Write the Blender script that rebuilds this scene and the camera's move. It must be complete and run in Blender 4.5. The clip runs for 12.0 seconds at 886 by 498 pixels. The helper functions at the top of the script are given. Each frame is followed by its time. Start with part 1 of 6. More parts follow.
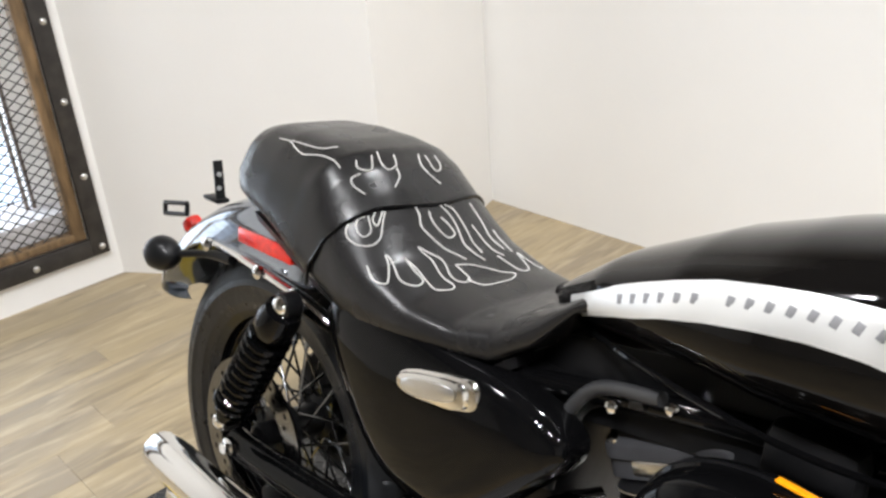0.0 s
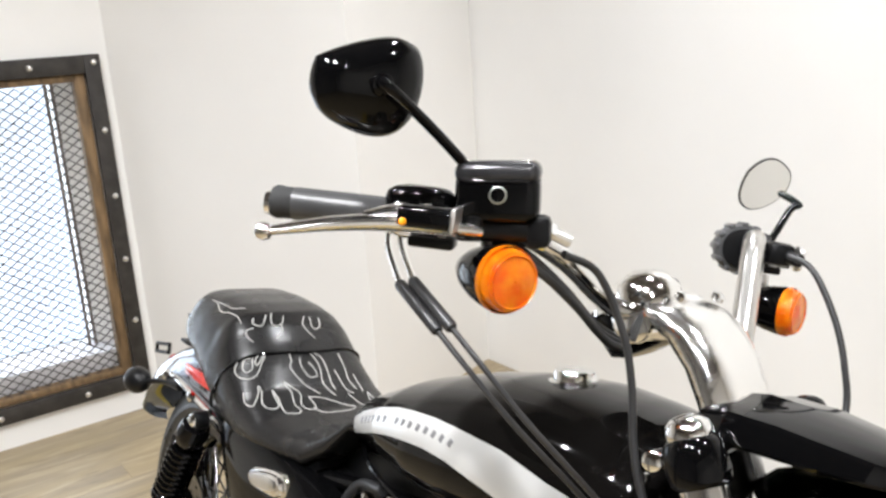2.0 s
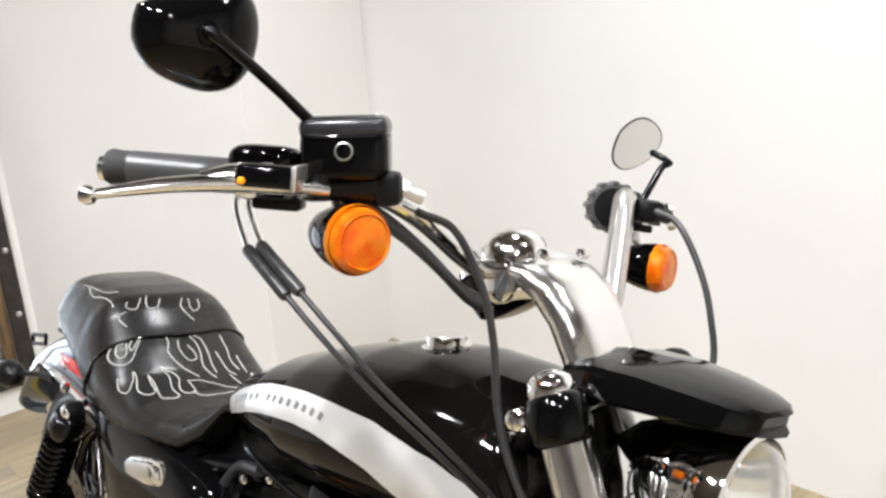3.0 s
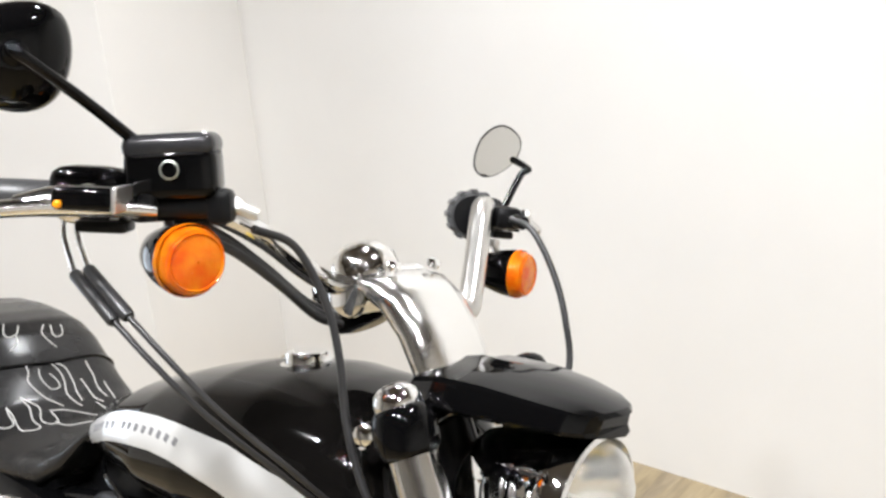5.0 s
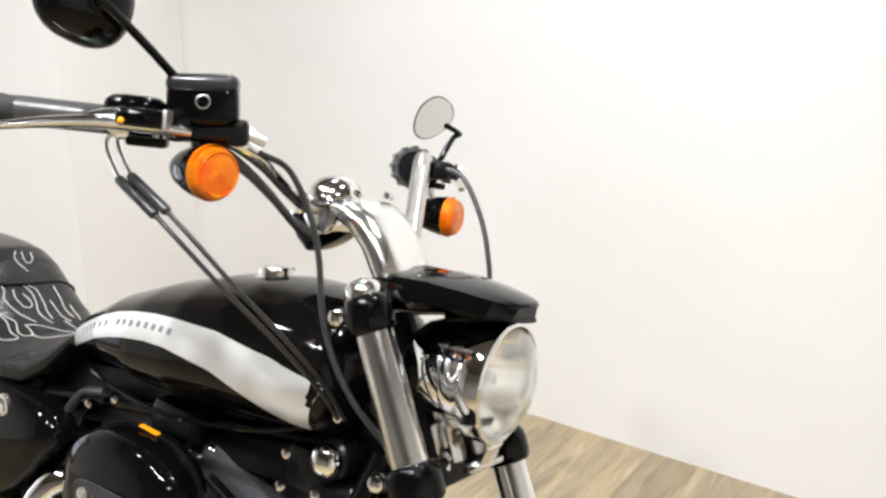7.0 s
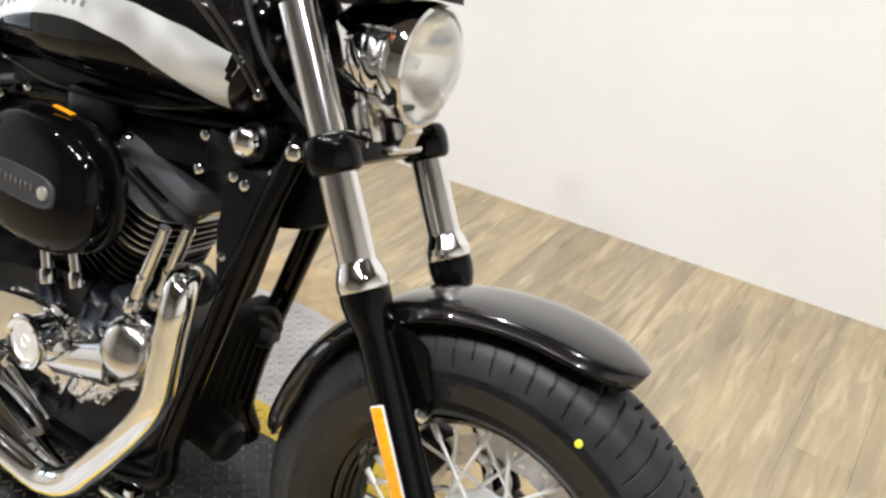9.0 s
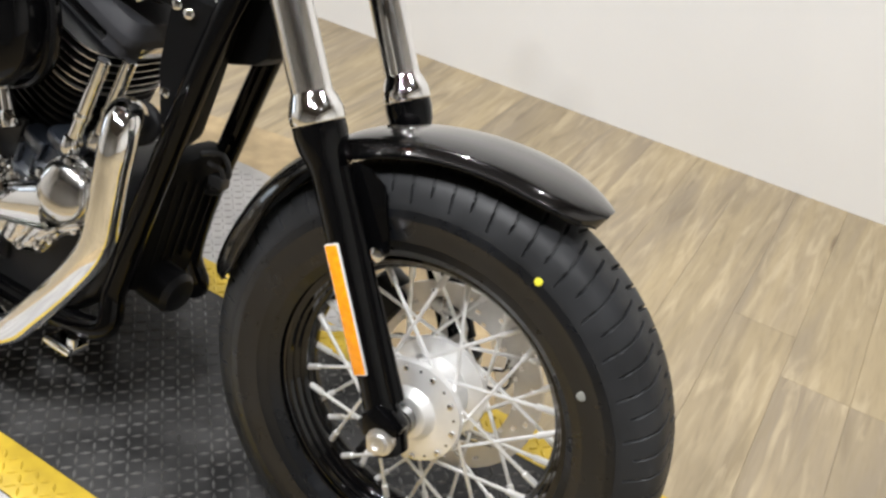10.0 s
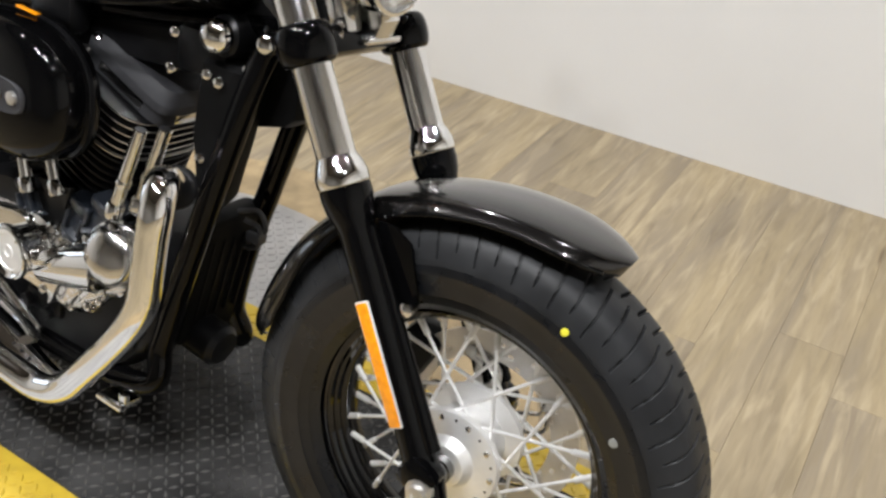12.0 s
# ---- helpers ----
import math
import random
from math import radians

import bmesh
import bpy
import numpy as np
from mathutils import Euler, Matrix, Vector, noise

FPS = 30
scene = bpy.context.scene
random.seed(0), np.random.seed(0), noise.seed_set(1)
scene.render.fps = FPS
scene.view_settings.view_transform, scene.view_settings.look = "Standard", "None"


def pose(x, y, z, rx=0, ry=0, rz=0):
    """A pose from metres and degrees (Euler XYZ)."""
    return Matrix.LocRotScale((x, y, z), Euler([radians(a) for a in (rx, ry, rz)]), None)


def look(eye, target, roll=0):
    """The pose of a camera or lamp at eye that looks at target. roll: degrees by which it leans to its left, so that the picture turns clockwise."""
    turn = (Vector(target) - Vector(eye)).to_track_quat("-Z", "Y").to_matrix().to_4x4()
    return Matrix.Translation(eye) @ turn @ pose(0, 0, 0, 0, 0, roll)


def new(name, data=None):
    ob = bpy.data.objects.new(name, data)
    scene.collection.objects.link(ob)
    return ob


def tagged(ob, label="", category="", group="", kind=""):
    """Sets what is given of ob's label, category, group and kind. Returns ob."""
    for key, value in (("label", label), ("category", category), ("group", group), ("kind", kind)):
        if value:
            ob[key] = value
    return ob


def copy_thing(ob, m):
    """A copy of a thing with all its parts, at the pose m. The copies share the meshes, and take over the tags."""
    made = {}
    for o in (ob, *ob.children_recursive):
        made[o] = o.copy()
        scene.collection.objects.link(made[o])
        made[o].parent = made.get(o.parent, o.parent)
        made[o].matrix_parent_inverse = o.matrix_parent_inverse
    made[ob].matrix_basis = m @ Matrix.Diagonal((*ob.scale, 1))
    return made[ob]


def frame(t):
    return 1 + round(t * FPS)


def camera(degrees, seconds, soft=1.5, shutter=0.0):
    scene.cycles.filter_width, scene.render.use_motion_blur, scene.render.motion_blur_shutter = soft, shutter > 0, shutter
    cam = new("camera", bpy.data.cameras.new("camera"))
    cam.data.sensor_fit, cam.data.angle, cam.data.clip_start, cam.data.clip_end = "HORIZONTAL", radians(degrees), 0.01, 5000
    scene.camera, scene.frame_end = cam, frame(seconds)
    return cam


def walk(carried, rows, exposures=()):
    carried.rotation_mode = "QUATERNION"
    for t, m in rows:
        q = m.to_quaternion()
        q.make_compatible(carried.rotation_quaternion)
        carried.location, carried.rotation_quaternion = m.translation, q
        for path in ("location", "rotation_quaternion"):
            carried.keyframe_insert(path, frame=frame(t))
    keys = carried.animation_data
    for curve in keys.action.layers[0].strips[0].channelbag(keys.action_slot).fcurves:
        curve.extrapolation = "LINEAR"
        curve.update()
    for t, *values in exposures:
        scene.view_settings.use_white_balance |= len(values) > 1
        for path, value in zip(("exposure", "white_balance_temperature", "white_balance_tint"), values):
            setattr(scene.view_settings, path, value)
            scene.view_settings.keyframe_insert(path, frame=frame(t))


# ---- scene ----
cam = camera(53.4, 12.0, soft=2.7)
PATH = [
    (0, (0.129, 0.082, 1.320), (-1.212, 1.291, 0.459), -4.60),
    (0.2, (0.206, 0.034, 1.358), (-1.218, 1.192, 0.562), -3.89),
    (0.5, (0.367, -0.009, 1.388), (-1.120, 1.112, 0.660), -3.29),
    (1, (0.653, 0.068, 1.398), (-0.948, 1.069, 0.739), 1.53),
    (1.3, (0.751, 0.084, 1.435), (-0.895, 1.075, 0.878), -0.72),
    (1.5, (0.765, 0.095, 1.458), (-0.898, 1.079, 0.941), -3.20),
    (2, (0.780, 0.135, 1.466), (-0.794, 1.260, 0.957), -3.86),
    (2.5, (0.794, 0.172, 1.452), (-0.709, 1.386, 0.934), -3.83),
    (3, (0.797, 0.199, 1.429), (-0.647, 1.465, 0.871), -4.42),
    (3.5, (0.809, 0.219, 1.414), (-0.580, 1.532, 0.826), -4.52),
    (3.7, (0.814, 0.226, 1.413), (-0.555, 1.559, 0.824), -4.69),
    (5.5, (0.870, 0.254, 1.433), (-0.413, 1.696, 0.908), -4.75),
    (6, (0.912, 0.219, 1.439), (-0.386, 1.670, 0.982), -5.08),
    (6.5, (0.936, 0.096, 1.452), (-0.287, 1.594, 0.940), -3.68),
    (7.1, (0.983, -0.031, 1.425), (-0.123, 1.523, 0.822), 0.03),
    (7.2, (0.991, -0.039, 1.417), (-0.109, 1.511, 0.795), 0.10),
    (8.8, (1.033, -0.065, 1.286), (0.098, 1.446, 0.367), 4.86),
    (9, (1.033, -0.063, 1.270), (0.141, 1.444, 0.305), 5.18),
    (9.5, (1.032, -0.064, 1.223), (0.240, 1.431, 0.156), 7.10),
    (10, (1.030, -0.064, 1.187), (0.320, 1.404, 0.029), 8.85),
    (10.5, (1.033, -0.073, 1.152), (0.412, 1.372, -0.084), 9.85),
    (11, (1.030, -0.101, 1.124), (0.449, 1.334, -0.143), 11.64),
    (11.5, (1.026, -0.111, 1.134), (0.464, 1.297, -0.170), 12.52),
    (12, (1.048, -0.042, 1.244), (0.226, 1.378, 0.101), 3.70),
]
walk(cam, [(t, look(eye, target, roll)) for t, eye, target, roll in PATH],
     exposures=((0.0, 0.0), (7.2, 0.0), (9.2, -0.08), (10.5, -0.34), (12.0, -0.42)))

# ---------------------------------------------------------------- light
FLOOR = -0.073          # wooden floor; the runway on which the motorcycle stands is at 0
CEIL = 3.3
world = bpy.data.worlds.new("world")
scene.world = world
world.use_nodes = True
wn = world.node_tree.nodes
sky = wn.new("ShaderNodeTexSky")
sky.sky_type, sky.sun_disc = "NISHITA", False
sky.sun_elevation, sky.sun_rotation = radians(35), radians(120)
world.node_tree.links.new(sky.outputs[0], wn["Background"].inputs[0])
wn["Background"].inputs[1].default_value = 0.12
scene.view_settings.exposure = 0.0


def area_lamp(name, x, y, z, sx, sy, watts, color, rx=0, ry=0, rz=0):
    la = bpy.data.lights.new(name, "AREA")
    la.shape, la.size, la.size_y, la.energy, la.color = "RECTANGLE", sx, sy, watts, color
    ob = new(name, la)
    ob.matrix_world = pose(x, y, z, rx, ry, rz)
    return ob


WARM = (0.965, 0.975, 1.0)
SPOTS = [(0.45, -0.30), (0.75, -0.42), (-0.45, -0.40), (-0.15, -0.55), (1.9, -0.25), (-1.5, 0.0), (1.2, 1.5), (-0.55, 1.75)]
for x, y in SPOTS:
    lamp = area_lamp("spot_light", x, y, CEIL - 0.112, 0.13, 0.13, 23.0 if x < -1.2 else 29.6, WARM)
    lamp.data.shape, lamp.data.spread = "DISK", radians(148)
area_lamp("window_sky_light", -3.16, 0.55, 0.75, 1.1, 1.2, 13, (0.82, 0.91, 1.0), 0, -90, 0)


# ---------------------------------------------------------------- materials
def material(name, base, rough=0.5, metal=0.0, vary=0.0, scale=8.0, bump=0.0, bump_scale=60.0, coat=0.0, rough_vary=0.0,
             stretch=(1, 1, 1), random_tone=0.0, second=None):
    m = bpy.data.materials.new(name)
    m.use_nodes = True
    nt = m.node_tree
    nodes, links = nt.nodes, nt.links
    b = nodes["Principled BSDF"]
    b.inputs["Base Color"].default_value = (*base, 1)
    b.inputs["Roughness"].default_value = rough
    b.inputs["Metallic"].default_value = metal
    b.inputs["Coat Weight"].default_value = coat
    b.inputs["Coat Roughness"].default_value = 0.03
    tc = nodes.new("ShaderNodeTexCoord")
    mp = nodes.new("ShaderNodeMapping")
    mp.inputs["Scale"].default_value = stretch
    links.new(tc.outputs["Object"], mp.inputs["Vector"])
    if random_tone:
        shift = nodes.new("ShaderNodeVectorMath")
        shift.operation = "ADD"
        oi0 = nodes.new("ShaderNodeObjectInfo")
        mul = nodes.new("ShaderNodeMath")
        mul.operation = "MULTIPLY"
        mul.inputs[1].default_value = 61.0
        links.new(oi0.outputs["Random"], mul.inputs[0])
        links.new(tc.outputs["Object"], shift.inputs[0])
        links.new(mul.outputs[0], shift.inputs[1])
        links.new(shift.outputs[0], mp.inputs["Vector"])
    color = None
    if vary or second:
        n1 = nodes.new("ShaderNodeTexNoise")
        n1.inputs["Scale"].default_value, n1.inputs["Detail"].default_value = scale, 6
        links.new(mp.outputs[0], n1.inputs["Vector"])
        ramp = nodes.new("ShaderNodeValToRGB")
        dark = second or tuple(max(0, c * (1 - vary)) for c in base)
        ramp.color_ramp.elements[0].color = (*dark, 1)
        ramp.color_ramp.elements[1].color = (*tuple(min(1, c * (1 + 0.4 * vary)) for c in base), 1)
        ramp.color_ramp.elements[0].position, ramp.color_ramp.elements[1].position = 0.32, 0.68
        links.new(n1.outputs["Fac"], ramp.inputs[0])
        color = ramp.outputs[0]
    if random_tone:
        oi = nodes.new("ShaderNodeObjectInfo")
        hsv = nodes.new("ShaderNodeHueSaturation")
        mr = nodes.new("ShaderNodeMapRange")
        mr.inputs["To Min"].default_value, mr.inputs["To Max"].default_value = 1 - random_tone, 1 + random_tone
        links.new(oi.outputs["Random"], mr.inputs["Value"])
        links.new(mr.outputs[0], hsv.inputs["Value"])
        if color:
            links.new(color, hsv.inputs["Color"])
        else:
            hsv.inputs["Color"].default_value = (*base, 1)
        color = hsv.outputs[0]
    if color:
        links.new(color, b.inputs["Base Color"])
    if rough_vary:
        n2 = nodes.new("ShaderNodeTexNoise")
        n2.inputs["Scale"].default_value, n2.inputs["Detail"].default_value = scale * 3, 4
        links.new(mp.outputs[0], n2.inputs["Vector"])
        r2 = nodes.new("ShaderNodeMapRange")
        r2.inputs["To Min"].default_value, r2.inputs["To Max"].default_value = max(0, rough - rough_vary), min(1, rough + rough_vary)
        links.new(n2.outputs["Fac"], r2.inputs["Value"])
        links.new(r2.outputs[0], b.inputs["Roughness"])
    if bump:
        n3 = nodes.new("ShaderNodeTexNoise")
        n3.inputs["Scale"].default_value, n3.inputs["Detail"].default_value = bump_scale, 5
        links.new(mp.outputs[0], n3.inputs["Vector"])
        bp = nodes.new("ShaderNodeBump")
        bp.inputs["Strength"].default_value, bp.inputs["Distance"].default_value = bump, 0.002
        links.new(n3.outputs["Fac"], bp.inputs["Height"])
        links.new(bp.outputs[0], b.inputs["Normal"])
    return m


M = {}
M["wall"] = material("wall_paint", (0.83, 0.82, 0.80), 0.75, vary=0.04, scale=1.2, bump=0.15, bump_scale=140)
M["wall_tan"] = material("wall_paint_tan", (0.83, 0.815, 0.79), 0.75, vary=0.04, scale=1.2, bump=0.15, bump_scale=140)
M["taupe"] = material("wall_paint_taupe", (0.25, 0.238, 0.22), 0.7, vary=0.2, scale=0.8, bump=0.15, bump_scale=140)
M["worn"] = material("worn_plate_relief", (0.20, 0.195, 0.187), 0.34, 0.45, vary=0.65, scale=7, rough_vary=0.12)
M["ceiling"] = material("ceiling_paint", (0.075, 0.062, 0.05), 0.8, vary=0.05, scale=1.0)


def plank_material():
    """Tan boards with long grey-brown streaks, fine grain and a few knots."""
    m = material("floor_plank", (0.365, 0.288, 0.172), 0.42, vary=0.10, scale=5, bump=0.08, bump_scale=30, stretch=(3.2, 0.36, 3.2), random_tone=0.06, rough_vary=0.08)
    nt = m.node_tree
    nodes, links = nt.nodes, nt.links
    b = nodes["Principled BSDF"]
    base = b.inputs["Base Color"].links[0].from_socket
    vec = nodes["Mapping"].outputs[0]
    for scale, detail, lo, hi, tone, much, warp in ((1.2, 5, 0.44, 0.63, (0.240, 0.195, 0.138, 1), 0.88, 1.6), (4.5, 6, 0.53, 0.66, (0.165, 0.128, 0.080, 1), 0.56, 1.6), (10, 5, 0.51, 0.68, (0.47, 0.38, 0.245, 1), 0.60, 0.9), (36, 3, 0.46, 0.68, (0.23, 0.18, 0.105, 1), 0.36, 0.3)):
        n = nodes.new("ShaderNodeTexNoise")
        n.inputs["Scale"].default_value, n.inputs["Detail"].default_value, n.inputs["Distortion"].default_value = scale, detail, warp
        links.new(vec, n.inputs["Vector"])
        r = nodes.new("ShaderNodeMapRange")
        r.inputs["From Min"].default_value, r.inputs["From Max"].default_value, r.inputs["To Max"].default_value = lo, hi, much
        links.new(n.outputs["Fac"], r.inputs["Value"])
        mix = nodes.new("ShaderNodeMixRGB")
        mix.inputs[2].default_value = tone
        links.new(r.outputs[0], mix.inputs[0])
        links.new(base, mix.inputs[1])
        base = mix.outputs[0]
    knot = nodes.new("ShaderNodeTexVoronoi")
    knot.inputs["Scale"].default_value = 3.4
    links.new(vec, knot.inputs["Vector"])
    r = nodes.new("ShaderNodeMapRange")
    r.inputs["From Min"].default_value, r.inputs["From Max"].default_value, r.inputs["To Min"].default_value, r.inputs["To Max"].default_value = 0.03, 0.09, 0.8, 0.0
    links.new(knot.outputs["Distance"], r.inputs["Value"])
    mix = nodes.new("ShaderNodeMixRGB")
    mix.inputs[2].default_value = (0.13, 0.09, 0.05, 1)
    links.new(r.outputs[0], mix.inputs[0])
    links.new(base, mix.inputs[1])
    links.new(mix.outputs[0], b.inputs["Base Color"])
    return m


M["plank"] = plank_material()
M["joint"] = material("floor_joint", (0.33, 0.265, 0.16), 0.8)
M["skirt"] = material("plywood_edge", (0.42, 0.31, 0.17), 0.5, vary=0.35, scale=12, stretch=(1, 1, 5))
M["steel_plate"] = material("bright_tread_plate", (0.45, 0.435, 0.42), 0.46, 0.1, vary=0.3, scale=9, rough_vary=0.12)
M["black_plate"] = material("black_tread_plate", (0.038, 0.037, 0.036), 0.46, vary=0.7, scale=9, rough_vary=0.15, bump=0.2, bump_scale=90)
M["yellow"] = material("yellow_paint", (0.56, 0.385, 0.03), 0.5, vary=0.25, scale=18, bump=0.1)
M["chrome"] = material("chrome", (0.88, 0.88, 0.875), 0.05, 1.0, rough_vary=0.03, scale=6)
M["alu"] = material("cast_aluminium", (0.78, 0.77, 0.75), 0.36, 1.0, vary=0.1, scale=20, bump=0.1, bump_scale=120)
M["polished"] = material("polished_aluminium", (0.74, 0.73, 0.71), 0.16, 1.0, vary=0.06, scale=20)
M["black"] = material("black_gloss_paint", (0.002, 0.002, 0.0022), 0.06, vary=0.2, scale=4)
M["pearl"] = material("black_pearl_paint", (0.024, 0.0225, 0.022), 0.2, 0.9, vary=0.2, scale=4, coat=1.0)
M["clamp_grey"] = material("grey_clamp_enamel", (0.075, 0.075, 0.077), 0.36, vary=0.3, scale=30, bump=0.15, bump_scale=200)
# pale blue-grey base puts the window's reflection into the fender's colour
M["fender_sky_tint"] = material("fender_window_tint", (0.32, 0.345, 0.385), 0.07, 0.9, vary=0.15, scale=5)
M["rim_black"] = material("black_rim_enamel", (0.002, 0.002, 0.0022), 0.05)
M["tank_paint"] = material("black_tank_paint", (0.004, 0.0036, 0.0034), 0.06, vary=0.2, scale=4)
# tread grey is raised above the sidewall's to hold dust and gloss reflection
M["tread"] = material("dusty_sheen_rubber", (0.0205, 0.0212, 0.0225), 0.42, vary=0.4, scale=14, bump=0.15, bump_scale=140, rough_vary=0.1)
M["satin"] = material("black_satin_enamel", (0.006, 0.006, 0.0065), 0.32, vary=0.3, scale=15, bump=0.1, bump_scale=150, rough_vary=0.08)
M["blue_black"] = material("blue_black_enamel", (0.020, 0.024, 0.032), 0.28, vary=0.3, scale=20, bump=0.1, bump_scale=150)
M["grey_enamel"] = material("dark_grey_enamel", (0.035, 0.035, 0.038), 0.5, vary=0.2, scale=30, bump=0.2, bump_scale=300)
M["rubber"] = material("tyre_rubber", (0.0060, 0.0068, 0.0085), 0.31, vary=0.45, scale=16, bump=0.35, bump_scale=70, rough_vary=0.14)
M["grip"] = material("grip_rubber", (0.03, 0.03, 0.03), 0.7, vary=0.2, scale=30, bump=0.2)
M["grip_band"] = material("grip_band_rubber", (0.045, 0.045, 0.046), 0.34, vary=0.2, scale=30)
M["hose"] = material("black_hose", (0.026, 0.026, 0.027), 0.36, vary=0.2, scale=30)
M["matt"] = material("matt_black_enamel", (0.004, 0.004, 0.0042), 0.55, vary=0.3, scale=20, bump=0.12, bump_scale=120)
M["matt"].node_tree.nodes["Principled BSDF"].inputs["Specular IOR Level"].default_value = 0.1
M["tube_chrome"] = material("soft_chrome", (0.90, 0.895, 0.885), 0.15, 1.0, rough_vary=0.05, scale=6)
M["riser_chrome"] = material("mottled_chrome", (0.90, 0.895, 0.88), 0.17, 1.0, rough_vary=0.08, scale=12, bump=0.9, bump_scale=34)
M["cast_chrome"] = material("cast_chrome", (0.86, 0.85, 0.83), 0.08, 1.0, rough_vary=0.05, scale=9, bump=0.8, bump_scale=30)
M["leather"] = material("black_leather", (0.012, 0.0115, 0.0115), 0.26, vary=0.3, scale=6, bump=0.14, bump_scale=260, rough_vary=0.06)
M["leather"].node_tree.nodes["Principled BSDF"].inputs["Specular IOR Level"].default_value = 0.36
M["piping"] = material("white_stitching", (0.42, 0.41, 0.39), 0.75, bump=0.3, bump_scale=400)
M["silver"] = material("silver_paint", (0.66, 0.66, 0.65), 0.30, 0.35, vary=0.06, scale=5, coat=0.5)
M["letter"] = material("grey_lettering", (0.20, 0.20, 0.21), 0.4)
M["amber_reflector"] = material("amber_reflector", (1.0, 0.34, 0.006), 0.25, vary=0.2, scale=120, coat=0.5)
M["red_reflector"] = material("red_reflector", (0.62, 0.02, 0.012), 0.2, vary=0.3, scale=90, coat=0.6)
M["white_edge"] = material("pale_edge", (0.62, 0.6, 0.57), 0.5)
M["dot_yellow"] = material("yellow_chalk", (0.65, 0.60, 0.03), 0.7)
M["dot_grey"] = material("grey_chalk", (0.22, 0.22, 0.2), 0.8)
M["disc"] = material("brake_disc_steel", (0.70, 0.68, 0.65), 0.38, 0.8, vary=0.1, scale=40)
M["rust_wood"] = material("weathered_wood", (0.20, 0.125, 0.06), 0.65, vary=0.6, scale=10, bump=0.3, bump_scale=50, stretch=(4, 4, 0.8))
M["iron"] = material("dark_angle_iron", (0.045, 0.04, 0.036), 0.55, 0.3, vary=0.4, scale=18, bump=0.2, rough_vary=0.12)
M["mesh_steel"] = material("expanded_metal", (0.075, 0.068, 0.062), 0.5, 0.4, vary=0.3, scale=30)
M["brown_post"] = material("brown_painted_post", (0.42, 0.21, 0.07), 0.5, vary=0.25, scale=14, stretch=(4, 4, 0.6))
M["lamp_bowl"] = material("lamp_bowl", (0.90, 0.90, 0.88), 0.14, 1.0, bump=0.5, bump_scale=34)
M["zinc"] = material("bright_zinc", (0.93, 0.925, 0.91), 0.40, 0.65, vary=0.08, scale=30, bump=0.05, bump_scale=150)
M["thin_post"] = material("thin_post_paint", (0.16, 0.125, 0.105), 0.5, vary=0.2, scale=14)
M["sill"] = material("pale_sill_paint", (0.72, 0.71, 0.73), 0.7, vary=0.2, scale=6)
for key in ("satin", "grip", "grey_enamel", "tread", "black_plate"):
    M[key].node_tree.nodes["Principled BSDF"].inputs["Specular IOR Level"].default_value = 0.2
M["dark_chrome"] = material("dark_chrome", (0.22, 0.22, 0.22), 0.14, 1.0, vary=0.1, scale=20)
for key in ("black", "tank_paint", "pearl"):
    M[key].node_tree.nodes["Principled BSDF"].inputs["Specular IOR Level"].default_value = 0.19
M["mirror"] = material("mirror_glass", (0.88, 0.88, 0.86), 0.02, 1.0)
M["bar_satin"] = material("satin_chrome", (0.66, 0.645, 0.62), 0.28, 1.0, vary=0.05, scale=12)
M["lid"] = material("dark_satin_lid", (0.022, 0.022, 0.024), 0.24, vary=0.2, scale=20)
M["sight_ring"] = material("dull_metal_ring", (0.33, 0.34, 0.31), 0.4, 0.8)
M["lamp_body"] = material("lamp_body", (0.7, 0.7, 0.68), 0.5)


def glass(name, tint, rough=0.02):
    m = material(name, tint, rough)
    b = m.node_tree.nodes["Principled BSDF"]
    b.inputs["Transmission Weight"].default_value = 1.0
    b.inputs["IOR"].default_value = 1.45
    return m


def glowing(name, color, strength):
    m = bpy.data.materials.new(name)
    m.use_nodes = True
    b = m.node_tree.nodes["Principled BSDF"]
    b.inputs["Base Color"].default_value = (*color, 1)
    b.inputs["Emission Color"].default_value = (*color, 1)
    b.inputs["Emission Strength"].default_value = strength
    return m


M["clear"] = glass("clear_glass", (0.97, 0.97, 0.95))
M["lamp_glass"] = material("fluted_lamp_glass", (0.97, 0.965, 0.94), 0.05, bump=0.35, bump_scale=36)
M["lamp_glass"].node_tree.nodes["Principled BSDF"].inputs["Transmission Weight"].default_value = 0.95
M["amber_lens"] = material("amber_lens", (1.0, 0.30, 0.008), 0.08, vary=0.2, scale=45, bump=1.0, bump_scale=70, second=(0.98, 0.14, 0.003))
M["amber_lens"].node_tree.nodes["Principled BSDF"].inputs["Transmission Weight"].default_value = 0.3
M["amber_lens"].node_tree.nodes["Principled BSDF"].inputs["Specular IOR Level"].default_value = 0.25
M["day"] = glowing("daylight_outside", (0.76, 0.86, 1.0), 0.74)
M["lamp_glow"] = glowing("lamp_glow", (1.0, 0.95, 0.88), 30.0)


# ---------------------------------------------------------------- mesh tools
V = Vector


def mesh_from(name, verts, faces, mat, smooth=True, angle=38):
    me = bpy.data.meshes.new(name)
    me.from_pydata([tuple(v) for v in verts], [], faces)
    bm = bmesh.new()
    bm.from_mesh(me)
    bmesh.ops.recalc_face_normals(bm, faces=bm.faces)
    bm.to_mesh(me)
    bm.free()
    if smooth:
        for p in me.polygons:
            p.use_smooth = True
        me.set_sharp_from_angle(angle=radians(angle))
    me.materials.append(mat)
    return me


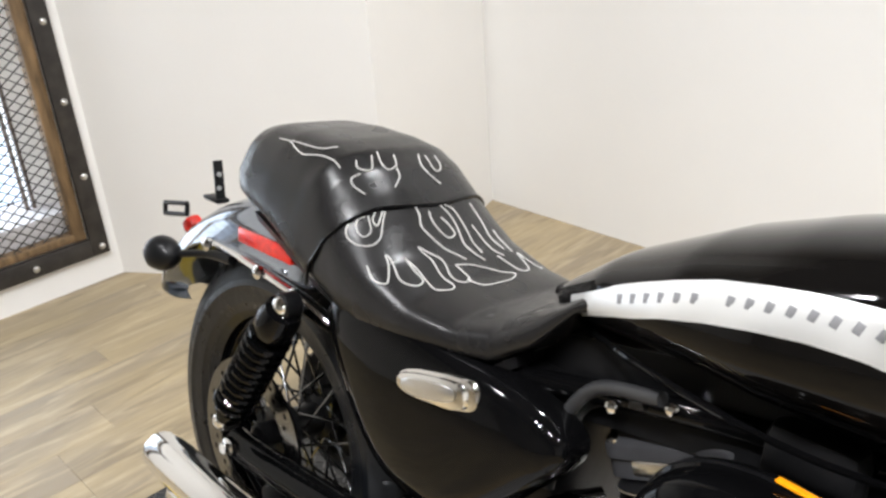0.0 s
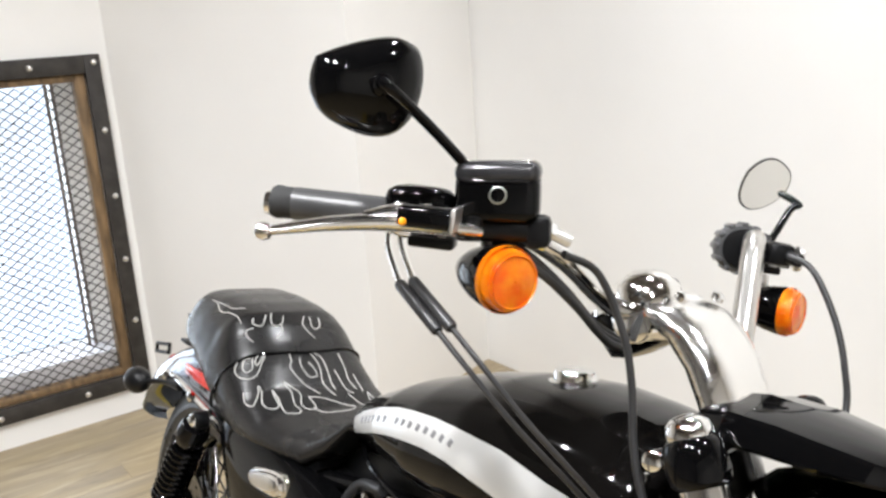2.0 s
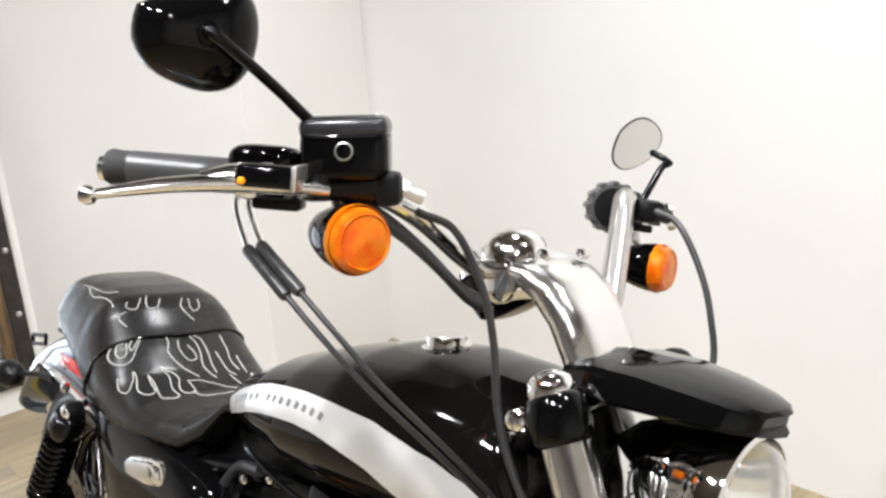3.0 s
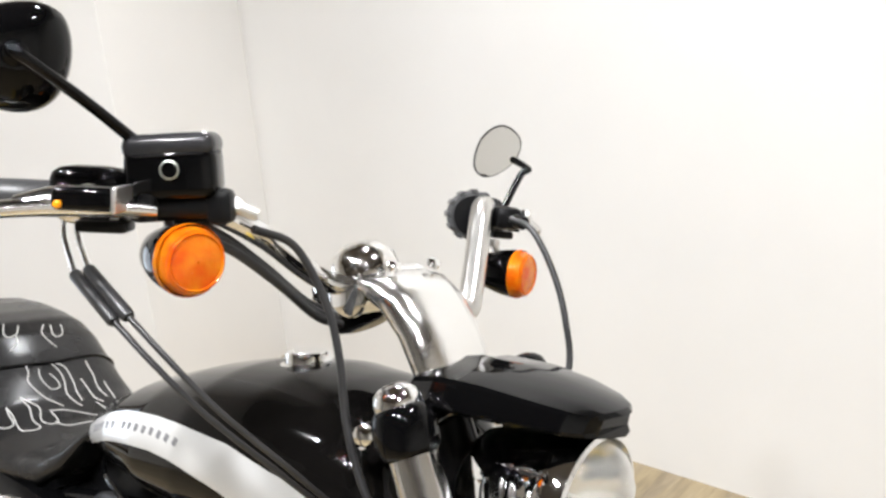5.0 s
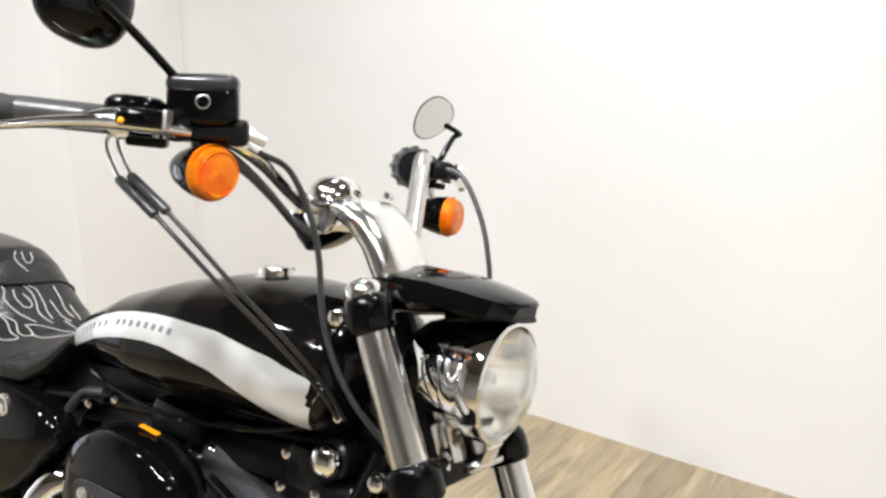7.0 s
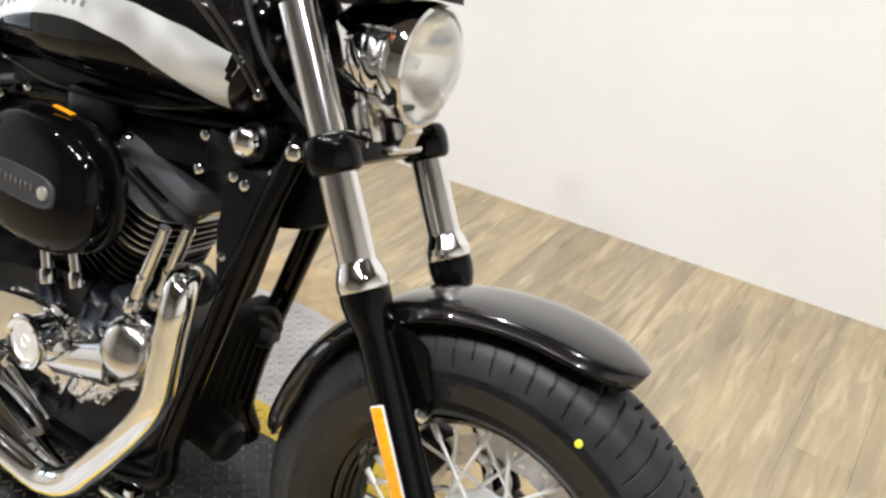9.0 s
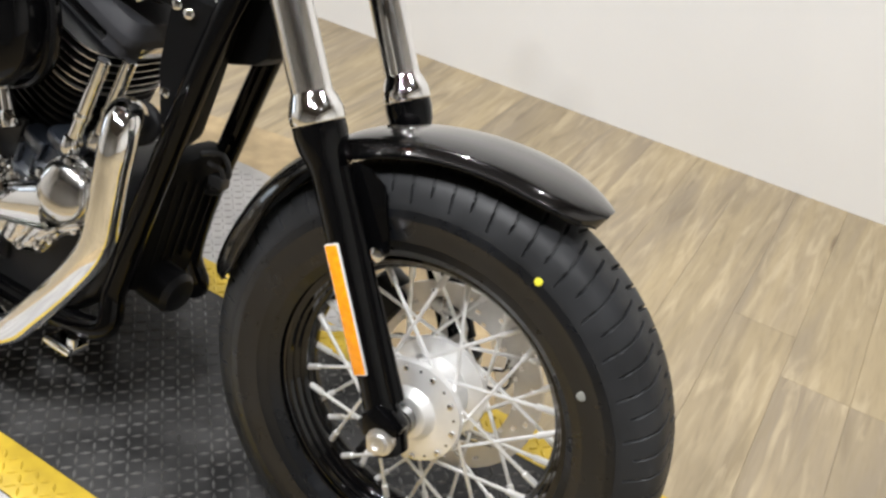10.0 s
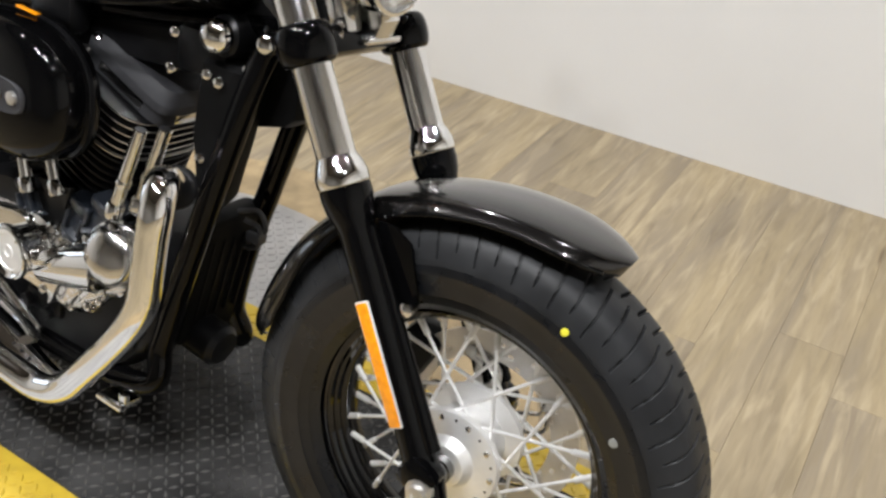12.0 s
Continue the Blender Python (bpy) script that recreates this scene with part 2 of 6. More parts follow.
def put(name, geo, mat, parent=None, label="", smooth=True, angle=38):
    """Links one mesh as one object; under a thing or a part when parent is given."""
    ob = new(name, mesh_from(name, geo[0], geo[1], mat, smooth, angle))
    ob.parent = parent
    if label:
        tagged(ob, label)
    return ob


def thing(name, label, category, m=None, group="", kind=""):
    ob = new(name)
    ob.empty_display_size = 0.1
    if m is not None:
        ob.matrix_world = m
    return tagged(ob, label, category, group, kind)


def join(*geos):
    verts, faces = [], []
    for v, f in geos:
        k = len(verts)
        verts += list(v)
        faces += [[i + k for i in q] for q in f]
    return verts, faces


def moved(geo, m):
    return [m @ V(v) for v in geo[0]], geo[1]


def mirrored(geo):
    return [V((v[0], -v[1], v[2])) for v in geo[0]], [list(reversed(q)) for q in geo[1]]


def frame_of(d):
    return V(d).to_track_quat("Z", "Y").to_matrix()


def rings(loops, closed_ends=True, wrap=False):
    """Skins closed loops of equal count into one surface."""
    n = len(loops[0])
    verts = [v for lp in loops for v in lp]
    faces = []
    count = len(loops)
    for i in range(count if wrap else count - 1):
        a, b = i * n, ((i + 1) % count) * n
        for k in range(n):
            k2 = (k + 1) % n
            faces.append([a + k, a + k2, b + k2, b + k])
    if closed_ends and not wrap:
        faces.append(list(range(n))[::-1])
        faces.append([(count - 1) * n + k for k in range(n)])
    return verts, faces


def lathe(profile, origin=(0, 0, 0), axis=(0, 0, 1), seg=32, closed=False):
    """Turns (radius, height) pairs round an axis."""
    r = frame_of(axis)
    o = V(origin)
    loops = []
    for rad, h in profile:
        rad = max(rad, 0.0002)
        loops.append([o + r @ V((rad * math.cos(2 * math.pi * k / seg), rad * math.sin(2 * math.pi * k / seg), h)) for k in range(seg)])
    return rings(loops, not closed, closed)


def rod(a, b, r, r2=None, seg=16):
    a, b = V(a), V(b)
    r2 = r if r2 is None else r2
    ln = (b - a).length
    e = min(r, r2) * 0.15
    return lathe([(r - e, 0), (r, e), (r2, ln - e), (r2 - e, ln)], a, b - a, seg)


def smooth_path(pts, per=8):
    """A Catmull-Rom curve through a few points."""
    p = [V(q) for q in pts]
    p = [2 * p[0] - p[1]] + p + [2 * p[-1] - p[-2]]
    out = []
    for i in range(1, len(p) - 2):
        for k in range(per):
            t = k / per
            out.append(0.5 * (2 * p[i] + (p[i + 1] - p[i - 1]) * t + (2 * p[i - 1] - 5 * p[i] + 4 * p[i + 1] - p[i + 2]) * t * t
                              + (3 * p[i] - p[i - 1] - 3 * p[i + 1] + p[i + 2]) * t ** 3))
    out.append(p[-2])
    return out


def tube(pts, r, seg=12, per=8, curve=True, flat=1.0):
    """A bent pipe; r is one radius or one for every given point."""
    path = smooth_path(pts, per) if curve else [V(q) for q in pts]
    n = len(path)
    if isinstance(r, (int, float)):
        rads = [r] * n
    else:
        rads = [float(np.interp(i / (n - 1) * (len(r) - 1), range(len(r)), r)) for i in range(n)]
    loops = []
    side = None
    for i, c in enumerate(path):
        d = (path[min(i + 1, n - 1)] - path[max(i - 1, 0)]).normalized()
        if side is None:
            side = d.cross(V((0, 0, 1)) if abs(d.z) < 0.9 else V((0, 1, 0))).normalized()
        side = (side - d * side.dot(d)).normalized()
        up = d.cross(side)
        loops.append([c + rads[i] * (math.cos(2 * math.pi * k / seg) * side + flat * math.sin(2 * math.pi * k / seg) * up) for k in range(seg)])
    return rings(loops)


def block(cx, cy, cz, sx, sy, sz, bevel=0.004, m=None, seg=2):
    """A box with rounded edges."""
    bm = bmesh.new()
    bmesh.ops.create_cube(bm, size=1)
    for v in bm.verts:
        v.co = V((v.co.x * sx, v.co.y * sy, v.co.z * sz))
    if bevel:
        bmesh.ops.bevel(bm, geom=bm.edges[:], offset=min(bevel, 0.45 * min(sx, sy, sz)), segments=seg, profile=0.5, affect="EDGES")
    bm.verts.index_update()
    mm = Matrix.Translation((cx, cy, cz)) @ (m or Matrix())
    geo = [mm @ v.co for v in bm.verts], [[v.index for v in f.verts] for f in bm.faces]
    bm.free()
    return geo


def plate(outline, y0, y1, round_=0.0):
    """A flat plate from an outline in x and z, between two values of y, with a small chamfer."""
    o = [V((x, 0, z)) for x, z in outline]
    c = sum(o, V()) / len(o)
    shrink = [c + (p - c) * (1 - round_) for p in o]
    loops = [[V((p.x, y0, p.z)) for p in shrink], [V((p.x, y0 + (y1 - y0) * 0.18, p.z)) for p in o],
             [V((p.x, y0 + (y1 - y0) * 0.82, p.z)) for p in o], [V((p.x, y1, p.z)) for p in shrink]]
    return rings(loops)


def oval(rx, rz, n=36, power=2.0):
    out = []
    for k in range(n):
        a = 2 * math.pi * k / n
        c, s = math.cos(a), math.sin(a)
        out.append((rx * math.copysign(abs(c) ** (2 / power), c), rz * math.copysign(abs(s) ** (2 / power), s)))
    return out


def dome(cx, y0, cz, outline, steps, tilt=0.0):
    """Stacks scaled copies of an outline (in x and z) along -y: steps are (scale, depth)."""
    ca, sa = math.cos(radians(tilt)), math.sin(radians(tilt))
    loops = []
    for s, d in steps:
        loops.append([V((cx + s * (x * ca - z * sa), y0 - d, cz + s * (x * sa + z * ca))) for x, z in outline])
    return rings(loops)


# ---------------------------------------------------------------- the room
X0, X1, Y0, Y1 = -2.85, 3.4, -3.6, 2.49     # inner faces of the walls
WT = 0.32
WY0, WY1, WZ0, WZ1 = -0.31, 1.079, 0.100, 1.345   # opening of the window


def slab(x0, x1, y0, y1, z0, z1):
    return block((x0 + x1) / 2, (y0 + y1) / 2, (z0 + z1) / 2, x1 - x0, y1 - y0, z1 - z0, 0)


def prism(plan, z0, z1):
    """An upright solid over a plan."""
    return rings([[V((x, y, z)) for x, y in plan] for z in (z0, z1)])


wall_west = put("wall_west", join(slab(X0 - WT, X0, Y0 - WT, WY0, FLOOR, CEIL), slab(X0 - WT, X0, WY1, Y1 + WT, FLOOR, CEIL),
                                  slab(X0 - WT, X0, WY0, WY1, FLOOR, WZ0), slab(X0 - WT, X0, WY0, WY1, WZ1, CEIL)), M["wall"], smooth=False)
tagged(wall_west, "off-white painted wall with a caged window", "wall", kind="structure")
wall_north = put("wall_north", slab(X0, X1 + WT, Y1, Y1 + WT, FLOOR, CEIL), M["wall"], smooth=False)
tagged(wall_north, "plain off-white painted wall behind the motorcycle", "wall", kind="structure")
wall_east = put("wall_east", slab(X1, X1 + WT, Y0 - WT, Y1, FLOOR, CEIL), M["wall"], smooth=False)
tagged(wall_east, "plain off-white painted wall", "wall", kind="structure")
wall_south = put("wall_south", slab(X0, X1, Y0 - WT, Y0, FLOOR, CEIL), M["taupe"], smooth=False)
tagged(wall_south, "plain taupe painted wall", "wall", kind="structure")
chase = put("wall_chase", prism([(X0, 1.175), (-1.985, 1.757), (-2.214, Y1), (X0, Y1)], FLOOR, CEIL), M["wall_tan"], smooth=False)
tagged(chase, "boxed-out wall corner in slightly darker off-white paint", "wall", kind="structure")
ceiling = put("ceiling", slab(X0 - WT, X1 + WT, Y0 - WT, Y1 + WT, CEIL, CEIL + 0.1), M["ceiling"], smooth=False)
tagged(ceiling, "dark painted ceiling with small spotlights", "ceiling", kind="structure")
subfloor = put("floor", slab(X0 - WT, X1 + WT, Y0 - WT, Y1 + WT, FLOOR - 0.12, FLOOR - 0.010), M["joint"], smooth=False)
tagged(subfloor, "light brown wood plank floor with weathered streaks", "floor", kind="structure")

# ---------------------------------------------------------------- caged window
window = thing("window_1", "tall window behind a dark steel cage of expanded metal", "window", kind="structure")
FX = X0 + 0.012


def frame_bar(y0, y1, z0, z1, x0=X0 - 0.002, x1=FX + 0.012):
    return block((x0 + x1) / 2, (y0 + y1) / 2, (z0 + z1) / 2, x1 - x0, y1 - y0, z1 - z0, 0.003)


FY0, FY1, FZ0, FZ1 = WY0 - 0.06, WY1 + 0.06, WZ0 - 0.065, WZ1 + 0.07
stile = put("stile", frame_bar(WY1, FY1, FZ0, FZ1), M["iron"], window, "dark steel frame bar with bolt heads")
put("stile", frame_bar(FY0, WY0, FZ0, FZ1), M["iron"], window)
top_rail = put("rail", frame_bar(WY0, WY1, WZ1, FZ1), M["iron"], window)
low_rail = put("rail", frame_bar(WY0, WY1, FZ0, WZ0), M["iron"], window)
for y0, y1, z0, z1 in ((WY1 - 0.046, WY1 - 0.002, WZ0, WZ1), (WY0 + 0.002, WY0 + 0.036, WZ0, WZ1),
                       (WY0 + 0.036, WY1 - 0.036, WZ1 - 0.03, WZ1 - 0.002), (WY0 + 0.036, WY1 - 0.036, WZ0 + 0.002, WZ0 + 0.03)):
    put("inner_frame", frame_bar(y0, y1, z0, z1, X0 - 0.05, X0 + 0.004), M["rust_wood"], window, "weathered wooden inner frame")
bolt_geo = lathe([(0.012, 0), (0.012, 0.003), (0.009, 0.007), (0.003, 0.009)], (0, 0, 0), (1, 0, 0), 10)
bolt_mesh = mesh_from("bolt", bolt_geo[0], bolt_geo[1], M["alu"])
for k in range(6):
    z = FZ0 + 0.03 + k * (FZ1 - FZ0 - 0.06) / 5
    for y, holder in ((WY1 + 0.035, window), (WY0 - 0.035, window)):
        b = new("bolt", bolt_mesh)
        b.parent, b.location = holder, (FX + 0.011, y, z)
for k in range(4):
    y = WY0 + 0.2 + k * (WY1 - WY0 - 0.4) / 3
    for z in (WZ1 + 0.035, WZ0 - 0.035):
        b = new("bolt", bolt_mesh)
        b.parent, b.location = window, (FX + 0.011, y, z)


def expanded_metal(y0, y1, z0, z1, x, cw=0.050, ch=0.0180, w=0.0025, t=0.0016):
    """Rows of zigzag strands that touch at their peaks."""
    verts, faces = [], []
    rows = int((z1 - z0) / ch) + 1
    cols = int((y1 - y0) / (cw / 2)) + 1
    for r in range(rows):
        zc = z0 + r * ch
        start = len(verts)
        for c in range(cols):
            y = y0 + c * cw / 2
            dz = (1 if (c + r) % 2 else -1) * ch / 2
            for ox, oz in ((t, w), (t, -w), (-t, -w), (-t, w)):
                verts.append((x + ox, y, zc + dz + oz))
        for c in range(cols - 1):
            a = start + c * 4
            for k in range(4):
                faces.append([a + k, a + (k + 1) % 4, a + 4 + (k + 1) % 4, a + 4 + k])
    return verts, faces


put("grille", expanded_metal(WY0 + 0.03, WY1 - 0.03, WZ0 + 0.03, WZ1 - 0.03, X0 - 0.012), M["mesh_steel"], window, "dark expanded-metal mesh", smooth=False)
put("mullion", slab(X0 - 0.2, X0 - 0.13, 0.365, 0.445, WZ0 + 0.1, WZ1), M["brown_post"], window, "brown painted post between the panes")
for y in (WY1 - 0.118, WY1 - 0.093):
    put("mullion", slab(X0 - 0.2, X0 - 0.185, y, y + 0.012, WZ0 + 0.1, WZ1), M["thin_post"], window, "thin grey-brown post")
put("window_jamb", slab(X0 - WT + 0.008, X0 - 0.186, WY1 - 0.078, WY1 - 0.001, WZ0 + 0.1, WZ1 - 0.002), M["wall"], window, "pale painted window jamb")
put("window_sill", slab(X0 - WT + 0.02, X0 - 0.06, WY0, WY1, WZ0 + 0.002, WZ0 + 0.10), M["sill"], window, "pale painted window sill")
day = put("pane", slab(X0 - WT - 0.02, X0 - WT + 0.005, WY0, 0.36, WZ0 + 0.10, WZ1 - 0.02), M["day"], window, "bright frosted pane with daylight behind")
put("pane", slab(X0 - WT - 0.02, X0 - WT + 0.005, 0.45, WY1, WZ0 + 0.10, WZ1 - 0.02), M["day"], window)

# ---------------------------------------------------------------- lift turntable and runway
DX, DY, DR = -0.27, 0.703, 0.727
RY0, RY1 = 0.425, 1.065
turntable = thing("turntable", "round tread-plate turntable with a wooden edge", "turntable")
put("drum", lathe([(DR - 0.01, FLOOR), (DR - 0.004, -0.022), (DR - 0.008, -0.016)], (DX, DY, 0), (0, 0, 1), 96), M["skirt"], turntable, "wooden drum side")
put("tread_plate", lathe([(DR - 0.004, -0.0155), (DR, -0.013), (DR, -0.007), (DR - 0.004, -0.004)], (DX, DY, 0), (0, 0, 1), 96), M["steel_plate"], turntable, "bright steel tread plate")
put("base_ring", lathe([(DR + 0.004, FLOOR + 0.002), (DR + 0.004, FLOOR + 0.016), (0.985, FLOOR + 0.014), (0.99, FLOOR + 0.002)], (DX, DY, 0), (0, 0, 1), 96, True), M["skirt"], turntable, "low wooden ring on the floor round the drum")


def lugs(x0, x1, y0, y1, z, keep, pitch=0.0190, ln=0.0205, wd=0.0062, h=0.0028):
    """Raised lens-shaped lugs of a tread plate, turned alternately."""
    verts, faces = [], []
    for i in range(int((x1 - x0) / pitch) + 1):
        for j in range(int((y1 - y0) / pitch) + 1):
            x, y = x0 + (i + 0.5) * pitch, y0 + (j + 0.5) * pitch
            if not keep(x, y):
                continue
            a = radians(45 if (i + j) % 2 else -45)
            d, n = V((math.cos(a), math.sin(a), 0)), V((-math.sin(a), math.cos(a), 0))
            c = V((x, y, z))
            k = len(verts)
            verts += [c - d * ln / 2, c - n * wd / 2, c + d * ln / 2, c + n * wd / 2, c - d * ln * 0.28 + V((0, 0, h)), c + d * ln * 0.28 + V((0, 0, h))]
            faces += [[k, k + 1, k + 4], [k + 1, k + 2, k + 5, ], [k + 1, k + 5, k + 4], [k + 2, k + 3, k + 5], [k + 3, k, k + 4], [k + 3, k + 4, k + 5]]
    return verts, faces


lug = put("tread_relief", lugs(DX - DR, DX + DR, DY - DR, DY + DR, -0.0041, lambda x, y: math.hypot(x - DX, y - DY) < DR - 0.02 and not RY0 - 0.01 < y < RY1 + 0.01, h=0.0024), M["steel_plate"], turntable)
tagged(lug, kind="stuff")


def runway_section(name, x0, x1, tilt, label):
    """One length of the runway: deck, two yellow edge stripes and its lugs."""
    m = Matrix.Translation((x0, 0, 0)) @ pose(0, 0, 0, 0, tilt, 0)
    ln = x1 - x0
    top = thing(name, label, "runway", m, group="runway sections")
    put("deck", block(ln / 2, (RY0 + RY1) / 2, -0.016, ln, RY1 - RY0, 0.032, 0.003), M["black_plate"], top, "black painted tread plate")
    for y in (RY0, RY1 - 0.075):
        s = put("edge_stripe", block(ln / 2, y + 0.0375, 0.0008, ln - 0.006, 0.075, 0.0016, 0.0005), M["yellow"], top, "yellow painted edge stripe")
        tagged(put("stripe_relief", lugs(0.004, ln - 0.03, y + 0.0015, y + 0.072, 0.0016, lambda a, b: y + 0.010 < b < y + 0.065, h=0.0024), M["yellow"], top), kind="stuff")
    tagged(put("deck_relief", lugs(0.004, ln - 0.03, RY0 + 0.078, RY1 - 0.078, 0.0, lambda a, b: RY0 + 0.087 < b < RY1 - 0.087), M["worn"], top), kind="stuff")
    return top


runway_section("runway", -1.03, 0.491, 0, "black tread-plate runway with yellow edges under the motorcycle")
runway_section("runway_end", 0.503, 1.070, 0, "front end of the black runway under the front wheel")
runway_section("runway_end", -1.53, -1.042, 0, "rear end of the black runway behind the rear wheel")
for x in (0.8, -1.3):
    leg = put("runway_support", slab(x - 0.05, x + 0.05, RY0 + 0.05, RY1 - 0.05, FLOOR + 0.001, -0.055), M["satin"])
    tagged(leg, "black steel support under the runway end", "support")

# ---------------------------------------------------------------- ceiling lamps
spot = thing("ceiling_spot", "small white ceiling spotlight, switched on", "lamp", pose(0, 0, CEIL), group="ceiling spotlights")
put("housing", lathe([(0.078, -0.10), (0.082, -0.095), (0.075, -0.02), (0.02, -0.012), (0.015, -0.001)], seg=20), M["lamp_body"], spot)
put("bulb", lathe([(0.002, -0.104), (0.068, -0.104), (0.068, -0.1005)], seg=20), M["lamp_glow"], spot, "glowing bulb face")
spot.matrix_world = pose(SPOTS[0][0], SPOTS[0][1], CEIL)
for x, y in SPOTS[1:]:
    copy_thing(spot, pose(x, y, CEIL))


# ---------------------------------------------------------------- the motorcycle
# Built upright in its own axes: x ahead, y to its left, z up from the runway; it leans on its side stand.
LEAN, BASE_Y, STEER, PITCH = 12.5, 0.707, 3.0, 0.6
bike = thing("motorcycle", "black and silver cruiser motorcycle leaning on its side stand", "motorcycle", pose(0, BASE_Y, 0.004, -LEAN, PITCH, 0))
UP = V((-0.4655, 0, 0.885))                     # fork direction
HEAD = V((0.375, 0, 0.666))
TURN_LEFT = Matrix.Translation(HEAD) @ Matrix.Rotation(radians(2 * STEER), 4, UP) @ Matrix.Translation(-HEAD)
BAR_RIGHT = Matrix.Translation((-0.004, -0.007, 0.019))
BAR_LEFT = Matrix.Translation((-0.016, 0.018, -0.004)) @ TURN_LEFT
TURN = Matrix.Translation(HEAD + V((0.006, -0.004, 0.002))) @ Matrix.Rotation(radians(STEER), 4, UP) @ Matrix.Translation(-HEAD)


# the wheel and its fender stand a little to the right of the frame's plane, with the fork legs spread to suit
WHEEL = (Matrix.Translation((0.651, -0.040, 0.3105)) @ Matrix.Rotation(0.033, 4, "Z") @ Matrix.Rotation(0.014, 4, "X") @ Matrix.Scale(1.009, 4) @ Matrix.Translation((-0.628, 0, -0.316)))
FENDER = Matrix.Translation((0.0150, -0.0355, 0.0250)) @ TURN @ Matrix.Translation((0.628, 0, 0.316)) @ Matrix.Rotation(radians(-1.0), 4, "Y") @ Matrix.Scale(0.978, 4) @ Matrix.Translation((-0.628, 0, -0.316))


def bp(name, geo, mat, parent=None, label="", smooth=True, angle=38, steer=False):
    """A part of the motorcycle, in its own axes; steer: it turns with the fork."""
    turn = {"right": BAR_RIGHT, "left": BAR_LEFT, "wheel": WHEEL, "fender": FENDER}.get(steer, TURN)
    return put(name, moved(geo, turn) if steer else geo, M[mat], parent or bike, label, smooth, angle)


# ---- wheels
def tyre_geo(c, R, half, rim_r, grooves, seg=432, tread=False):
    """A tyre with a rounded section and slanted grooves cut into its tread."""
    H = R - rim_r
    half_prof = [(0.66, 0.0), (0.72, 0.05), (0.80, 0.10), (0.815, 0.115), (0.83, 0.105), (0.90, 0.22), (0.915, 0.235), (0.925, 0.225), (0.965, 0.36), (0.985, 0.46), (0.998, 0.475), (1.0, 0.49), (0.99, 0.51), (0.985, 0.56), (0.975, 0.578)] if not tread else [(0.975, 0.58), (0.97, 0.60)]
    if tread:
        half_prof += [(u, 1 - 0.37 * (u / 0.96) ** 4.2) for u in (0.96, 0.945, 0.93, 0.91, 0.88, 0.85, 0.81, 0.76, 0.70, 0.62, 0.52, 0.40, 0.28, 0.16, 0.06)]
        half_prof += [(0.0, 1.0)]
    side = [(-u * half, rim_r + h * H) for u, h in half_prof]
    prof = side + [(-y, r) for y, r in (side[-2::-1] if tread else side[::-1])]
    loops = []
    for k in range(seg):
        loop = []
        for y, r in prof:
            u = y / half
            depth = 0.0
            if tread:
                turn = k / seg * grooves + 0.55 * abs(u) ** 1.3 + (0.5 if u > 0 else 0)
                odd = int(turn) % 2
                reach = 0.935 if odd else 0.86
                if turn % 1.0 < 0.085 * (1.25 - 0.5 * abs(u)) and 0.06 < abs(u) < reach:
                    depth = 0.006
            rr = r - depth
            a = 2 * math.pi * k / seg
            loop.append(V((c[0] + rr * math.cos(a), y, c[2] + rr * math.sin(a))))
        loops.append(loop)
    verts = [v for lp in loops for v in lp]
    m = len(prof)
    faces = []
    for k in range(seg):
        a, b = k * m, ((k + 1) % seg) * m
        for j in range(m - 1):
            if tread or j != m // 2 - 1:
                faces.append([a + j, a + j + 1, b + j + 1, b + j])
    return verts, faces


def rim_geo(c, r):
    """A steel drop-centre rim with stepped flanges; r is the bead radius."""
    p = [(r + 0.008, -0.048), (r + 0.012, -0.045), (r + 0.006, -0.040), (r - 0.004, -0.040), (r - 0.002, -0.037), (r - 0.007, -0.035), (r - 0.010, -0.031), (r - 0.008, -0.028), (r - 0.013, -0.026),
         (r - 0.016, -0.022), (r - 0.014, -0.019), (r - 0.019, -0.017), (r - 0.023, -0.012), (r - 0.026, 0.0), (r - 0.024, 0.013), (r - 0.016, 0.018), (r - 0.014, 0.026),
         (r - 0.006, 0.030), (r - 0.004, 0.039), (r + 0.006, 0.040), (r + 0.012, 0.045), (r + 0.008, 0.048),
         (r + 0.002, 0.03), (r - 0.008, 0.02), (r - 0.018, 0.0), (r - 0.008, -0.02), (r + 0.002, -0.03)]
    return lathe(p, c, (0, 1, 0), 96, True)


def spokes(rim, c, r_hub, r_rim, y_hub, pairs, steer, mat="zinc"):
    """Crossed wire spokes with thick nipples, one object each."""
    rod_geo = {}
    for k in range(pairs * 2):
        side = -1 if k % 2 else 1
        for lead in (-1, 1):
            a = 2 * math.pi * (k + 0.25 * lead) / (pairs * 2)
            ah = a + lead * radians(46)
            p = V((c[0] + r_hub * math.cos(ah), side * y_hub, c[2] + r_hub * math.sin(ah)))
            q = V((c[0] + r_rim * math.cos(a), side * 0.008, c[2] + r_rim * math.sin(a)))
            d = (q - p)
            ln = d.length
            key = round(ln, 3)
            if key not in rod_geo:
                g = lathe([(0.0022, 0), (0.0027, 0.004), (0.0027, ln - 0.026), (0.0046, ln - 0.024), (0.0046, ln)], seg=8)
                rod_geo[key] = mesh_from("spoke", g[0], g[1], M[mat])
            ob = new("spoke", rod_geo[key])
            ob.parent = rim
            m = Matrix.Translation(p) @ frame_of(d).to_4x4()
            ob.matrix_local = WHEEL @ m if steer else m


